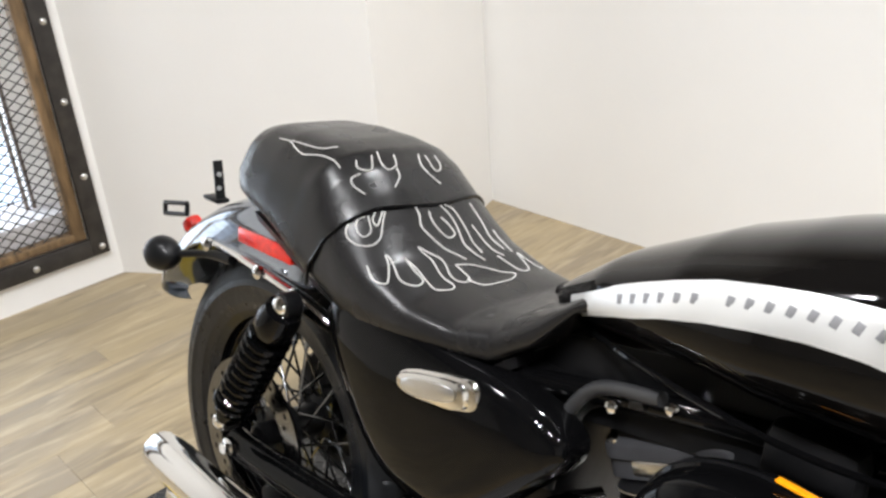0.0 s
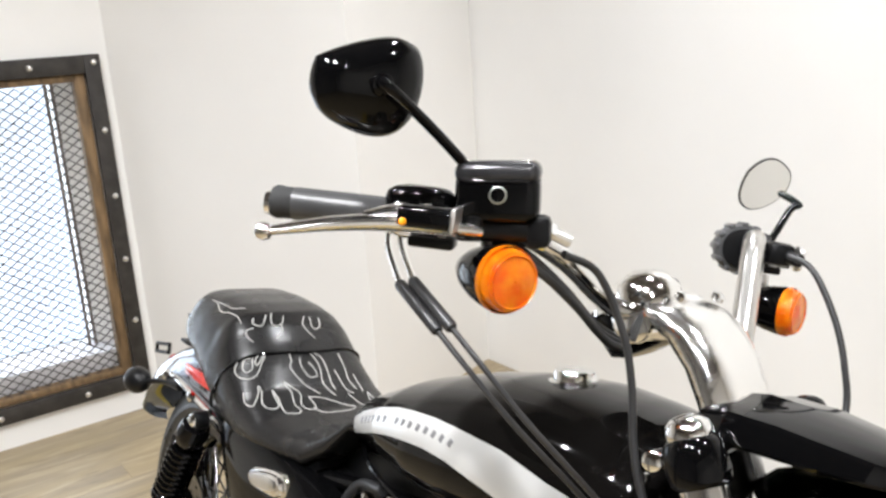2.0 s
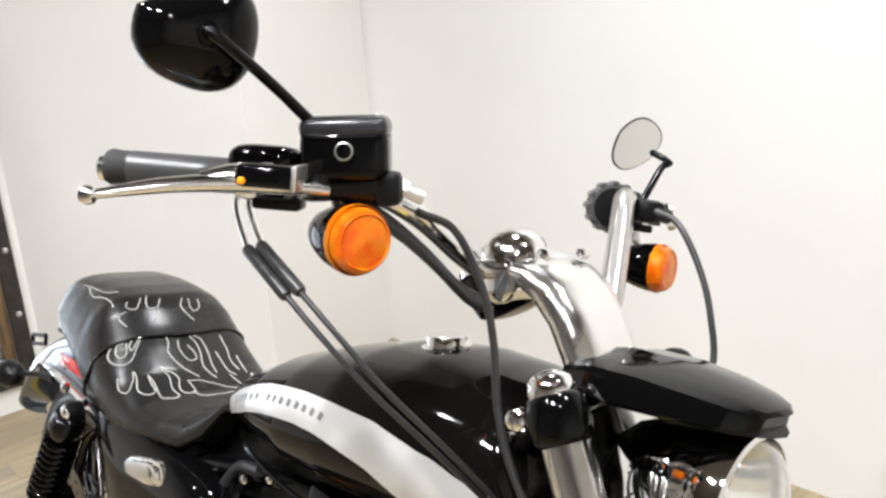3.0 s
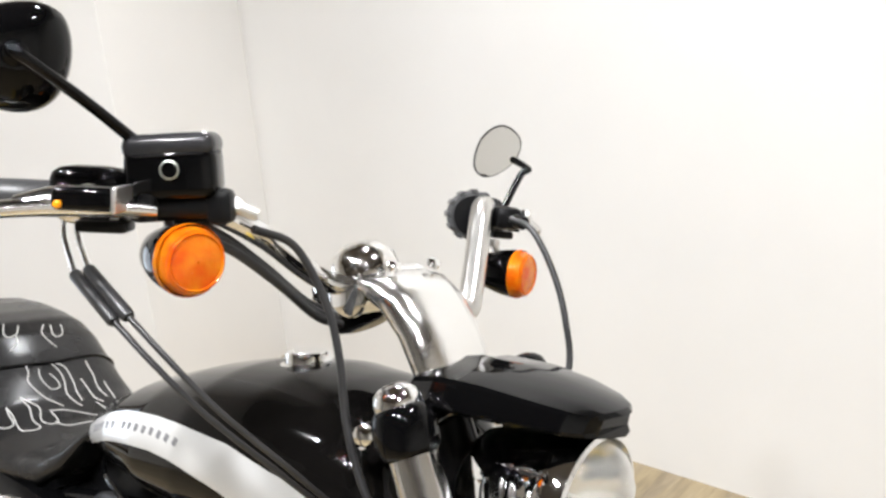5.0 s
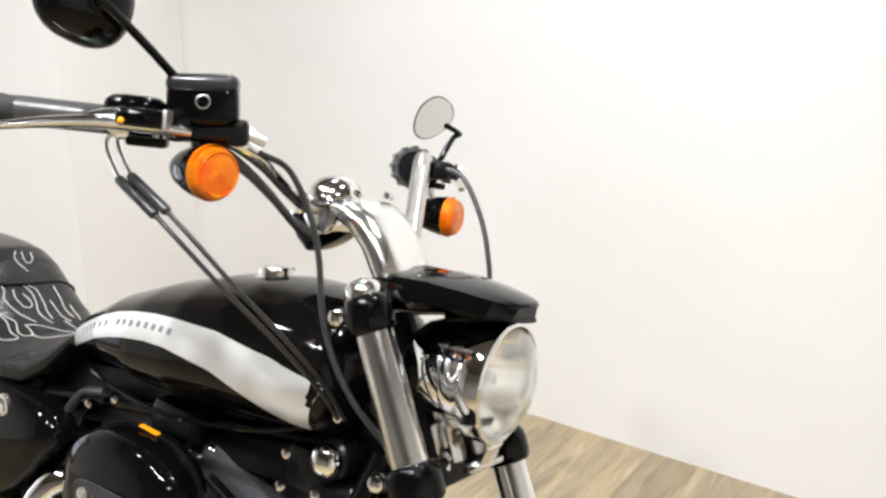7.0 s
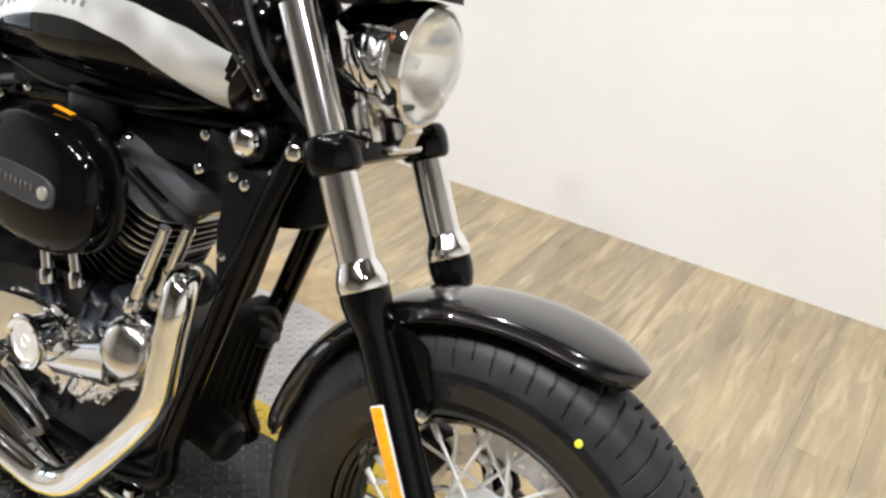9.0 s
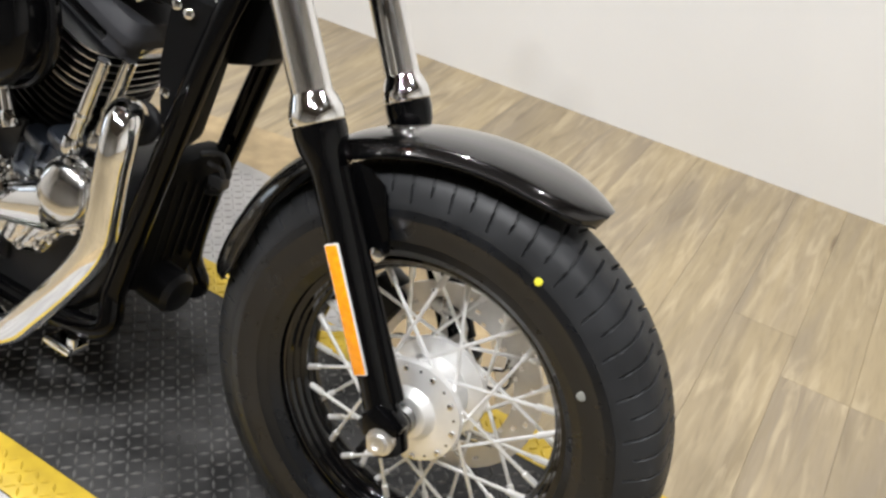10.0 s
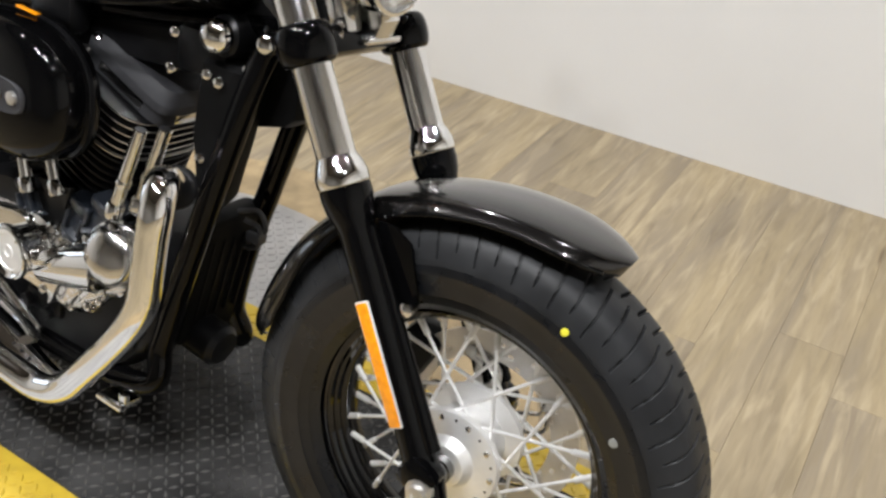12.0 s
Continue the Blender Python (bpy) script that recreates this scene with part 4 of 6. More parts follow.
P0 = V((0.020, -0.327, 1.197))
housings = both("switch_housing", at_bar(P0, block(0.004, 0.004, 0.0, 0.072, 0.050, 0.044, 0.018, seg=3)), "polished", "polished switch housing with a black cap")
for geo, nm, mat in ((at_bar(P0, rings([[V((x * q, y * q, z)) for x, y in oval(0.038, 0.024, 24, 2.6)] for q, z in ((0.95, 0.010), (1.0, 0.014), (1.0, 0.021), (0.94, 0.027), (0.75, 0.032), (0.4, 0.034))])), "housing_cap", "black"),
                     (at_bar(P0, block(0.020, 0.020, -0.021, 0.048, 0.034, 0.012, 0.004)), "switch_pod", "satin"),
                     (at_bar(P0, block(0.030, 0.026, -0.010, 0.008, 0.006, 0.034, 0.002)), "trim_strip", "alu"),
                     (at_bar(P0, block(-0.002, 0.024, 0.004, 0.040, 0.006, 0.008, 0.002)), "trim_strip", "alu"),
                     (at_bar(P0, block(0.020, 0.058, 0.008, 0.058, 0.050, 0.022, 0.007, seg=3)), "switch_box", "black"),
                     (at_bar(P0, block(0.047, 0.060, 0.008, 0.005, 0.050, 0.024, 0.002)), "trim_strip", "alu"),
                     (at_bar(P0, lathe([(0.0038, 0), (0.0038, 0.003), (0.002, 0.0045)], (-0.001, 0.0815, 0.003), (0, 1, 0), 14)), "start_button", "amber_reflector")):
    bp(nm, geo, mat, housings[0], steer="right")
    if nm in ("housing_cap", "switch_pod"):
        bp(nm, mirrored(geo), mat, housings[1], steer="left")
PB = V((0.074, -0.268, 1.205))
LEVEL = Matrix.Rotation(radians(-6), 4, "Y")


def at_res(geo):
    """On the brake master cylinder, which sits level while the bar slopes."""
    return moved(geo, Matrix.Translation(PB) @ SM @ LEVEL)


cyl_right = bp("master_cylinder", at_res(block(0.004, 0.016, 0.024, 0.086, 0.054, 0.052, 0.013, seg=4)), "black", label="black brake master cylinder", steer="right")
bp("reservoir_lid", at_res(block(0.004, 0.016, 0.0500, 0.0862, 0.0542, 0.024, 0.0115, seg=4)), "lid", cyl_right, "dark satin reservoir lid", steer="right")
bp("lid_rim", at_res(rings([[V((0.004 + x * q, 0.016 + y * q, z)) for x, y in oval(0.0440, 0.0280, 36, 4.5)] for q, z in ((0.97, 0.0405), (0.984, 0.0410), (0.984, 0.0422), (0.97, 0.0427))])), "satin", cyl_right, steer="right")
bp("cylinder_body", at_res(join(block(0.006, 0.016, -0.008, 0.098, 0.034, 0.026, 0.011, seg=3), block(0.046, 0.020, -0.010, 0.026, 0.030, 0.034, 0.008))), "satin", cyl_right, steer="right")
bp("sight_glass", at_res(lathe([(0.0092, 0), (0.0092, 0.0034), (0.0076, 0.0042), (0.0070, 0.002)], (0.006, 0.0425, 0.028), (0, 1, 0), 20, True)), "sight_ring", cyl_right, "round sight glass with a dull metal ring", steer="right")
bp("sight_lens", at_res(lathe([(0.0078, 0.0), (0.0078, 0.0024), (0.001, 0.0030)], (0.006, 0.0425, 0.028), (0, 1, 0), 20)), "black", cyl_right, steer="right")
for q in (-0.026, 0.034):
    bp("lid_screw", at_res(lathe([(0.004, 0), (0.003, 0.002)], (q, 0.016, 0.0604), (0, 0, 1), 10)), "alu", cyl_right, steer="right")
bp("hose_fitting", at_res(join(rod((0.05, 0.012, -0.008), (0.078, 0.006, -0.022), 0.007), lathe([(0.011, -0.005), (0.011, 0.005)], (0.056, 0.012, -0.011), (0.8, -0.2, -0.5), 6))), "alu", cyl_right, steer="right")
bp("clutch_perch", mirrored(join(at_bar(PB, block(0.0, 0.014, 0.0, 0.07, 0.040, 0.034, 0.010)), at_bar(PB, rod((0.02, 0.02, 0), (0.055, 0.03, -0.004), 0.010)))), "satin", label="black clutch lever perch", steer="left")
bp("perch_bolt", mirrored(at_bar(PB, lathe([(0.012, 0), (0.012, 0.008), (0.006, 0.010)], (0.03, 0.034, 0.004), (0, 1, 0), 14))), "alu", steer="left")
LV = [V(p) for p in ((0.086, -0.300, 1.194), (0.074, -0.338, 1.196), (0.056, -0.384, 1.196), (0.036, -0.442, 1.190), (0.016, -0.502, 1.178))]
lever = both("brake_lever", tube(LV, [0.013, 0.016, 0.0150, 0.0120, 0.007], 16, 8, flat=0.62), "polished", "polished hand lever")
root_geo = tube([V((0.076, -0.330, 1.203)), V((0.066, -0.352, 1.203)), V((0.052, -0.384, 1.200)), V((0.042, -0.410, 1.196))], [0.013, 0.019, 0.018, 0.011], 14, 6, flat=0.75)
bp("lever_root", root_geo, "polished", lever[0], steer="right")
bp("lever_root", mirrored(root_geo), "polished", lever[1], steer="left")
both("lever_ball", lathe([(0.002, -0.009), (0.007, -0.006), (0.009, 0), (0.007, 0.006), (0.002, 0.009)], LV[-1], GD, 16), "polished")
both("lever_pivot", at_bar(PB, lathe([(0.009, -0.014), (0.009, 0.010), (0.005, 0.012)], (-0.018, 0.036, -0.006), (0, 0, 1), 14)), "satin")
bp("clutch_clamp", lathe([(0.020, -0.026), (0.034, -0.024), (0.037, -0.016), (0.033, -0.013), (0.037, -0.009), (0.037, -0.003), (0.033, 0.0), (0.037, 0.003), (0.037, 0.010), (0.033, 0.013), (0.035, 0.016), (0.030, 0.024), (0.018, 0.026)], (-0.012, 0.283, 1.186), (-0.72, 0.69, -0.06), 24), "clamp_grey", housings[1], "ridged grey switch clamp")
CK = frame_of((-0.72, 0.69, -0.06)).to_4x4()
for k in range(12):
    m = Matrix.Translation((-0.012, 0.283, 1.186)) @ CK @ Matrix.Rotation(2 * math.pi * k / 12, 4, "Z")
    bp("clamp_tooth", moved(block(0.0365, 0, -0.004, 0.006, 0.009, 0.046, 0.002), m), "clamp_grey", housings[1])
for h in (-0.0275, 0.0275):
    bp("clamp_end", moved(lathe([(0.029, -0.0015), (0.030, 0.0), (0.029, 0.0015)], (0, 0, h), (0, 0, 1), 24), Matrix.Translation((-0.012, 0.283, 1.186)) @ CK), "satin", housings[1])

# ---- turn signals under the perches
SG = V((0.106, -0.274, 1.148))
for geo_of, hand in ((lambda g: g, "right"), (lambda g: moved(mirrored(g), Matrix.Translation((0.014, 0, -0.022))), "left")):
    body = bp("turn_signal", geo_of(lathe([(0.004, -0.078), (0.016, -0.070), (0.026, -0.050), (0.033, -0.025), (0.0355, -0.006), (0.0355, 0.0)], SG, (1, -0.10, 0.02), 32)), "black", label="gloss black bullet turn signal", steer=hand)
    bp("signal_lens", geo_of(lathe([(0.0330, 0.0005), (0.0330, 0.010), (0.0305, 0.0155), (0.016, 0.0185), (0.001, 0.019), (0.001, 0.0165), (0.016, 0.016), (0.0285, 0.013), (0.0305, 0.009), (0.0305, 0.0005)], SG, (1, -0.10, 0.02), 32, True)), "amber_lens", body, "amber lens", steer=hand)
    bp("lens_ring", geo_of(lathe([(0.0355, -0.002), (0.0362, 0.002), (0.0352, 0.006), (0.034, 0.002)], SG, (1, -0.10, 0.02), 32, True)), "amber_lens", body, steer=hand)
    bp("signal_bowl", geo_of(lathe([(0.033, -0.001), (0.024, -0.018), (0.010, -0.026), (0.001, -0.027)], SG, (1, -0.10, 0.02), 32)), "lamp_bowl", body, steer=hand)
    bp("lens_facet", geo_of(join(*[lathe([(r - 0.0012, 0.0), (r, 0.0016), (r + 0.0012, 0.0)], SG + V((1, -0.10, 0.02)).normalized() * h, (1, -0.10, 0.02), 32) for r, h in ((0.0275, 0.0166),)])), "amber_lens", body, "moulded rings of the lens", steer=hand)
    bp("signal_stem", geo_of(join(rod(SG + V((-0.035, 0.0, 0.02)), PB + V((-0.012, 0.0, -0.012)), 0.006), lathe([(0.010, 0), (0.010, 0.01)], PB + V((-0.012, 0, -0.022)), (0, 0, 1), 12))), "alu", body, steer=hand)


# ---- mirrors
def mirror_loops(steps, w, h, taper=0.48, skew=0.38):
    """A rounded, tapering housing in its own axes: x outwards, y up, z away from the glass."""
    loops = []
    n = 44
    for s, d in steps:
        loop = []
        for k in range(n):
            a = 2 * math.pi * k / n
            c, q = math.cos(a), math.sin(a)
            x = w * math.copysign(abs(c) ** 0.80, c)
            y = h * math.copysign(abs(q) ** 0.80, q)
            if y < 0:
                x = x * (1 + taper * y / h) + skew * w * (y / h)
            loop.append(V((x * s, y * s, d)))
        loops.append(loop)
    return rings(loops)


def mirror(centre, away, outwards, w, h, stem, hand, *shape):
    """One mirror: housing, glass and bent stem."""
    mz = V(away).normalized()
    mx = V(outwards)
    mx = (mx - mz * mx.dot(mz)).normalized()
    m = Matrix.Translation(centre) @ Matrix((tuple(mx), tuple(mz.cross(mx)), tuple(mz))).transposed().to_4x4()
    shell = mirror_loops(((0.97, 0.0), (1.0, 0.006), (0.97, 0.016), (0.86, 0.027), (0.62, 0.036), (0.25, 0.040)), w, h, *shape)
    housing = bp("mirror", moved(shell, m), "black", label="gloss black rounded mirror on a bent stem", angle=50, steer=hand)
    bp("mirror_glass", moved(mirror_loops(((0.93, -0.0012), (0.94, 0.0008)), w, h, *shape), m), "mirror", housing, "mirror glass", steer=hand)
    root = V(centre) + mz * 0.044
    bp("mirror_stem", tube([root - mz * 0.01, root + mz * 0.012] + [V(p) for p in stem], [0.006, 0.006, 0.0055, 0.0055, 0.006], 12, 8), "black", housing, steer=hand)
    bp("stem_knuckle", lathe([(0.010, -0.004), (0.012, 0.0), (0.011, 0.008), (0.005, 0.011)], root - mz * 0.008, mz, 16), "black", housing, steer=hand)


mirror((0.028, -0.416, 1.330), (0.90, -0.12, -0.10), (-0.15, -1, 0.30), 0.057, 0.051, [(0.076, -0.360, 1.288), (0.068, -0.300, 1.250)], "right")
mirror((-0.050, 0.408, 1.289), (-0.72, 0.80, 0.10), (-0.609, -0.549, 0.574), 0.034, 0.047, [(0.010, 0.412, 1.268), (0.004, 0.404, 1.255), (-0.010, 0.374, 1.185)], True, 0.30, 0.05)

# ---- cables and hoses
for k, dx in enumerate((0.0, 0.014)):
    off = V((dx - 0.006, dx * 0.45 - 0.003, dx * 0.45))
    a = V((-0.030, -0.322, 1.172)) + off
    s0, s1 = V((0.022, -0.338, 1.126)) + off, V((0.096, -0.336, 1.092)) + off
    bp("cable_elbow", tube([a + V((0.014, 0.0, 0.014)), a, a + V((0.012, -0.006, -0.018)), s0 + V((0.004, 0, -0.002))], 0.0034, 10, 6), "chrome", label="bright metal cable elbow", steer="right")
    bp("cable_sleeve", lathe([(0.0052, 0), (0.0066, 0.003), (0.0066, (s1 - s0).length - 0.003), (0.0052, (s1 - s0).length)], s0, s1 - s0, 14), "hose", label="black rubber cable adjuster sleeve", steer="right")
    bp("throttle_cable", tube([s1, V((0.134, -0.320, 1.060)) + off, V((0.172, -0.285, 1.012)) + off * 0.9, V((0.198, -0.215, 0.945)) + off * 0.8, V((0.208, -0.145, 0.880)) + off * 0.6, V((0.210, -0.09, 0.82)) + off * 0.5], 0.0031, 10, 8), "hose", label="black throttle cable", steer="right")
for k in range(3):
    o = V((0.006 * k, 0.004 * k, -0.012 - 0.008 * k))
    bp("wire_loom", tube([V((0.060, -0.275, 1.200)) + o, V((0.088, -0.235, 1.185)) + o, V((0.098, -0.18, 1.148)) + o, V((0.095, -0.12, 1.105)) + o, V((0.097, -0.075, 1.078)) + o * 0.6], 0.005, 10, 8), "hose", label="black wiring along the bar", steer="right")
bp("brake_hose", tube([(0.105, -0.218, 1.19), (0.115, -0.17, 1.172), (0.140, -0.145, 1.115), (0.158, -0.138, 1.06), (0.172, -0.134, 0.99), (0.198, -0.13, 0.93), (0.232, -0.115, 0.875), (0.27, -0.08, 0.82)], 0.0044, 12, 8), "hose", label="black brake hose", steer=True)
bp("clutch_cable", tube([(0.105, 0.225, 1.195), (0.143, 0.225, 1.183), (0.183, 0.225, 1.130), (0.211, 0.22, 1.072), (0.228, 0.21, 1.005), (0.23, 0.15, 0.92), (0.2, 0.08, 0.85)], 0.0044, 12, 8), "hose", label="black clutch cable")
bp("hose_clip", lathe([(0.007, -0.006), (0.007, 0.006)], (0.192, -0.128, 0.966), (0.3, -1, 0.2), 14), "chrome")

# ---- fuel tank
TX = [-0.520, -0.50, -0.42, -0.30, -0.20, -0.10, 0.0, 0.08, 0.14, 0.18, 0.205, 0.215]
TT = [0.785, 0.803, 0.862, 0.921, 0.957, 0.985, 1.000, 1.002, 0.999, 0.985, 0.957, 0.93]
TB = [0.768, 0.762, 0.766, 0.777, 0.770, 0.770, 0.776, 0.780, 0.786, 0.800, 0.838, 0.88]
TW = [0.022, 0.050, 0.104, 0.148, 0.166, 0.168, 0.162, 0.156, 0.150, 0.140, 0.112, 0.060]
POW = 2.35


def tank_at(x):
    f = lambda arr: float(np.interp(x, TX, arr))
    t, b, w = f(TT), f(TB), f(TW)
    return t, b, w, b + 0.48 * (t - b)


def tank_side(x, z, off=0.0):
    """The half width of the tank at x and z."""
    t, b, w, m = tank_at(x)
    u = (z - m) / (t - m) if z > m else (m - z) / (m - b)
    return w * max(0.0, 1 - min(1.0, abs(u)) ** POW) ** (1 / POW) + off


def tank_geo():
    loops = []
    n = 48
    for x in np.concatenate([[-0.526], np.linspace(-0.520, 0.215, 64)]):
        t, b, w, m = tank_at(x)
        loop = []
        for k in range(n):
            a = 2 * math.pi * k / n
            c, s = math.cos(a), math.sin(a)
            y = w * math.copysign(abs(c) ** (2 / POW), c)
            q = abs(s) ** (2 / POW)
            loop.append(V((x, y, m + q * (t - m) if s >= 0 else m - q * (m - b))))
        loops.append(loop)
    return rings(loops)


tank = bp("fuel_tank", tank_geo(), "tank_paint", label="gloss black fuel tank with a silver stripe", angle=60)
SX = [-0.455, -0.42, -0.38, -0.34, -0.30, -0.25, -0.20, -0.15, -0.10, 0.0, 0.10, 0.190]
SU = [0.802, 0.823, 0.848, 0.866, 0.883, 0.900, 0.912, 0.920, 0.925, 0.927, 0.914, 0.884]
SL = [0.776, 0.795, 0.812, 0.827, 0.844, 0.859, 0.871, 0.878, 0.880, 0.868, 0.834, 0.806]


def stripe_geo(side):
    verts, faces = [], []
    cols, rows = 60, 6
    for i in range(cols + 1):
        x = -0.455 + (0.160 + 0.455) * i / cols
        u, l = float(np.interp(x, SX, SU)), float(np.interp(x, SX, SL))
        for j in range(rows + 1):
            z = l + (u - l) * j / rows
            xx = x + 0.034 * (j / rows) * max(0.0, (i - cols + 8) / 8) - 0.008 * (j / rows) * max(0.0, 1 - i / 6)
            verts.append(V((xx, side * tank_side(xx, z, 0.0012 if 0 < j < rows and 0 < i < cols else 0.0004), z)))
    for i in range(cols):
        for j in range(rows):
            a = i * (rows + 1) + j
            faces.append([a, a + 1, a + rows + 2, a + rows + 1])
    return verts, faces


for s in (-1, 1):
    stripe = bp("tank_stripe", stripe_geo(s), "silver", tank, "silver painted stripe", angle=80)
    for k in range(15):
        if k in (6,):
            continue
        x = -0.365 + 0.0195 * k
        u, l = float(np.interp(x, SX, SU)), float(np.interp(x, SX, SL))
        z = l + 0.58 * (u - l)
        y = s * tank_side(x, z, 0.0016)
        bp("lettering_bar", block(x, y, z, 0.0075, 0.0008, 0.0105, 0.0002, Matrix.Rotation(radians(-20 + 3 * k), 4, "Y") @ Matrix.Rotation(radians(s * 14), 4, "X")), "letter", stripe)
cap = bp("fuel_cap", lathe([(0.036, 0.0), (0.038, 0.004), (0.038, 0.009), (0.031, 0.011), (0.031, 0.020), (0.028, 0.025), (0.012, 0.028), (0.001, 0.028)], (-0.040, 0, 0.983), (-0.12, 0, 1), 36), "chrome", tank, "chrome fuel cap")
bp("tank_seam", tube([(-0.46, -0.055, 0.764), (-0.32, -0.128, 0.776), (-0.15, -0.150, 0.770), (0.0, -0.145, 0.782), (0.12, -0.125, 0.808), (0.19, -0.08, 0.84)], 0.004, 8, 8), "black", tank)
bp("tank_mount", join(rod((0.20, -0.03, 0.845), (0.235, -0.055, 0.86), 0.012)), "satin")

# ---- seat: one moulded leather body with a raised passenger pad
QX = [-1.125, -1.105, -1.07, -1.00, -0.92, -0.865, -0.825, -0.79, -0.76, -0.72, -0.66, -0.59, -0.53, -0.475, -0.43, -0.395, -0.375]
QT = [0.876, 0.890, 0.898, 0.902, 0.900, 0.893, 0.876, 0.848, 0.815, 0.778, 0.750, 0.742, 0.756, 0.788, 0.818, 0.838, 0.835]
QB = [0.780, 0.768, 0.760, 0.742, 0.715, 0.698, 0.686, 0.676, 0.668, 0.670, 0.680, 0.690, 0.694, 0.733, 0.792, 0.804, 0.812]
QW = [0.116, 0.132, 0.142, 0.150, 0.157, 0.160, 0.161, 0.162, 0.165, 0.166, 0.162, 0.150, 0.138, 0.126, 0.112, 0.096, 0.072]


def seat_at(x):
    f = lambda arr: float(np.interp(x, QX, arr))
    return f(QT), f(QB), f(QW)


def pad(x):
    """0 on the rider's part, 1 on the passenger pad, whose sides slope to a flat top."""
    u = min(1.0, max(0.0, (-0.77 - x) / 0.15))
    return u * u * (3 - 2 * u)


def section(x, q):
    """Half width of the seat as a share, at the height q above its widest line."""
    p = 2.7 + 1.6 * pad(x)
    return max(0.0, 1 - q ** p) ** (1 / p) * (1 - 0.24 * pad(x) * q)


def seat_top(x, y):
    """Height of the leather over a point of the plan."""
    t, b, w = seat_at(x)
    m = b + 0.42 * (t - b)
    u = min(1.0, abs(y) / w)
    lo, hi = 0.0, 1.0
    for _ in range(18):
        mid = (lo + hi) / 2
        lo, hi = (mid, hi) if section(x, mid) > u else (lo, mid)
    return m + (t - m) * lo


def seat_geo():
    loops = []
    n = 52
    for x in np.linspace(-1.125, -0.375, 98):
        t, b, w = seat_at(x)
        m = b + 0.42 * (t - b)
        loop = []
        for k in range(n):
            a = 2 * math.pi * k / n
            c, s = math.cos(a), math.sin(a)
            p = 2.7 + 1.6 * pad(x) if s > 0 else 4.5
            y = w * math.copysign(abs(c) ** (2 / p), c)
            q = abs(s) ** (2 / p)
            if s > 0:
                y *= 1 - 0.24 * pad(x) * q
            # the sides sweep back as they fall
            xx = x - 0.05 * (abs(y) / 0.16) ** 2 * math.exp(-((x + 0.82) / 0.12) ** 2)
            loop.append(V((xx, y * (0.93 if s < -0.5 else 1), m + q * (t - m) if s >= 0 else m - q * (m - b))))
        loops.append(loop)
    return rings(loops)


seat = bp("seat", seat_geo(), "leather", label="black leather two-up seat with white flame stitching", angle=70)
WELT = [(-0.772, 0.0), (-0.775, 0.067), (-0.778, 0.103), (-0.779, 0.136), (-0.782, 0.152), (-0.79, 0.160)]


def on_seat(x, y):
    return V((x - 0.05 * (abs(y) / 0.16) ** 2 * math.exp(-((x + 0.82) / 0.12) ** 2), y, seat_top(x, y) + 0.0008))


def stitched(pts):
    """A fine raised line through a few points of the plan, laid on the leather."""
    fine = smooth_path([V((x, y, 0)) for x, y in pts], 7)
    return tube([on_seat(p.x, p.y) for p in fine], 0.0012, 6, 1, curve=False)


seam_pts = [on_seat(x, -y) for x, y in WELT[1:]][::-1] + [on_seat(x, y) for x, y in WELT]
for side in (-1, 1):
    low = [V((-0.848, side * 0.163, 0.755)), V((-0.864, side * 0.164, 0.730)), V((-0.872, side * 0.160, 0.700))]
    seam_pts = low[::-1] + seam_pts if side < 0 else seam_pts + low
bp("seat_welt", tube(seam_pts, 0.0034, 8, 4), "black", seat, "black welt between rider and passenger pads")

# flame outlines, each a few points of the plan
HOOKS = [[(-0.779, -0.126), (-0.777, -0.139), (-0.768, -0.146), (-0.754, -0.142), (-0.746, -0.130), (-0.749, -0.115), (-0.765, -0.100), (-0.774, -0.091)],
         [(-0.776, -0.118), (-0.776, -0.128), (-0.767, -0.134), (-0.758, -0.131), (-0.760, -0.120), (-0.775, -0.114)],
         [(-0.777, -0.103), (-0.770, -0.111), (-0.763, -0.109), (-0.775, -0.094)]]
RIBBONS = [[(-0.773, -0.045), (-0.763, -0.044), (-0.750, -0.050), (-0.733, -0.042), (-0.714, -0.027), (-0.695, -0.012)],
           [(-0.766, -0.025), (-0.751, -0.027), (-0.733, -0.017), (-0.734, 0.0), (-0.746, -0.001), (-0.757, -0.009)],
           [(-0.773, -0.002), (-0.759, 0.010), (-0.742, 0.012), (-0.723, 0.008), (-0.702, 0.012), (-0.687, 0.020)],
           [(-0.771, 0.008), (-0.762, 0.024), (-0.739, 0.028), (-0.722, 0.027), (-0.700, 0.027)],
           [(-0.741, 0.045), (-0.723, 0.051), (-0.701, 0.053), (-0.688, 0.064)], [(-0.732, 0.091), (-0.716, 0.093), (-0.693, 0.091)],
           [(-0.768, 0.070), (-0.745, 0.074), (-0.725, 0.072), (-0.700, 0.078)]]
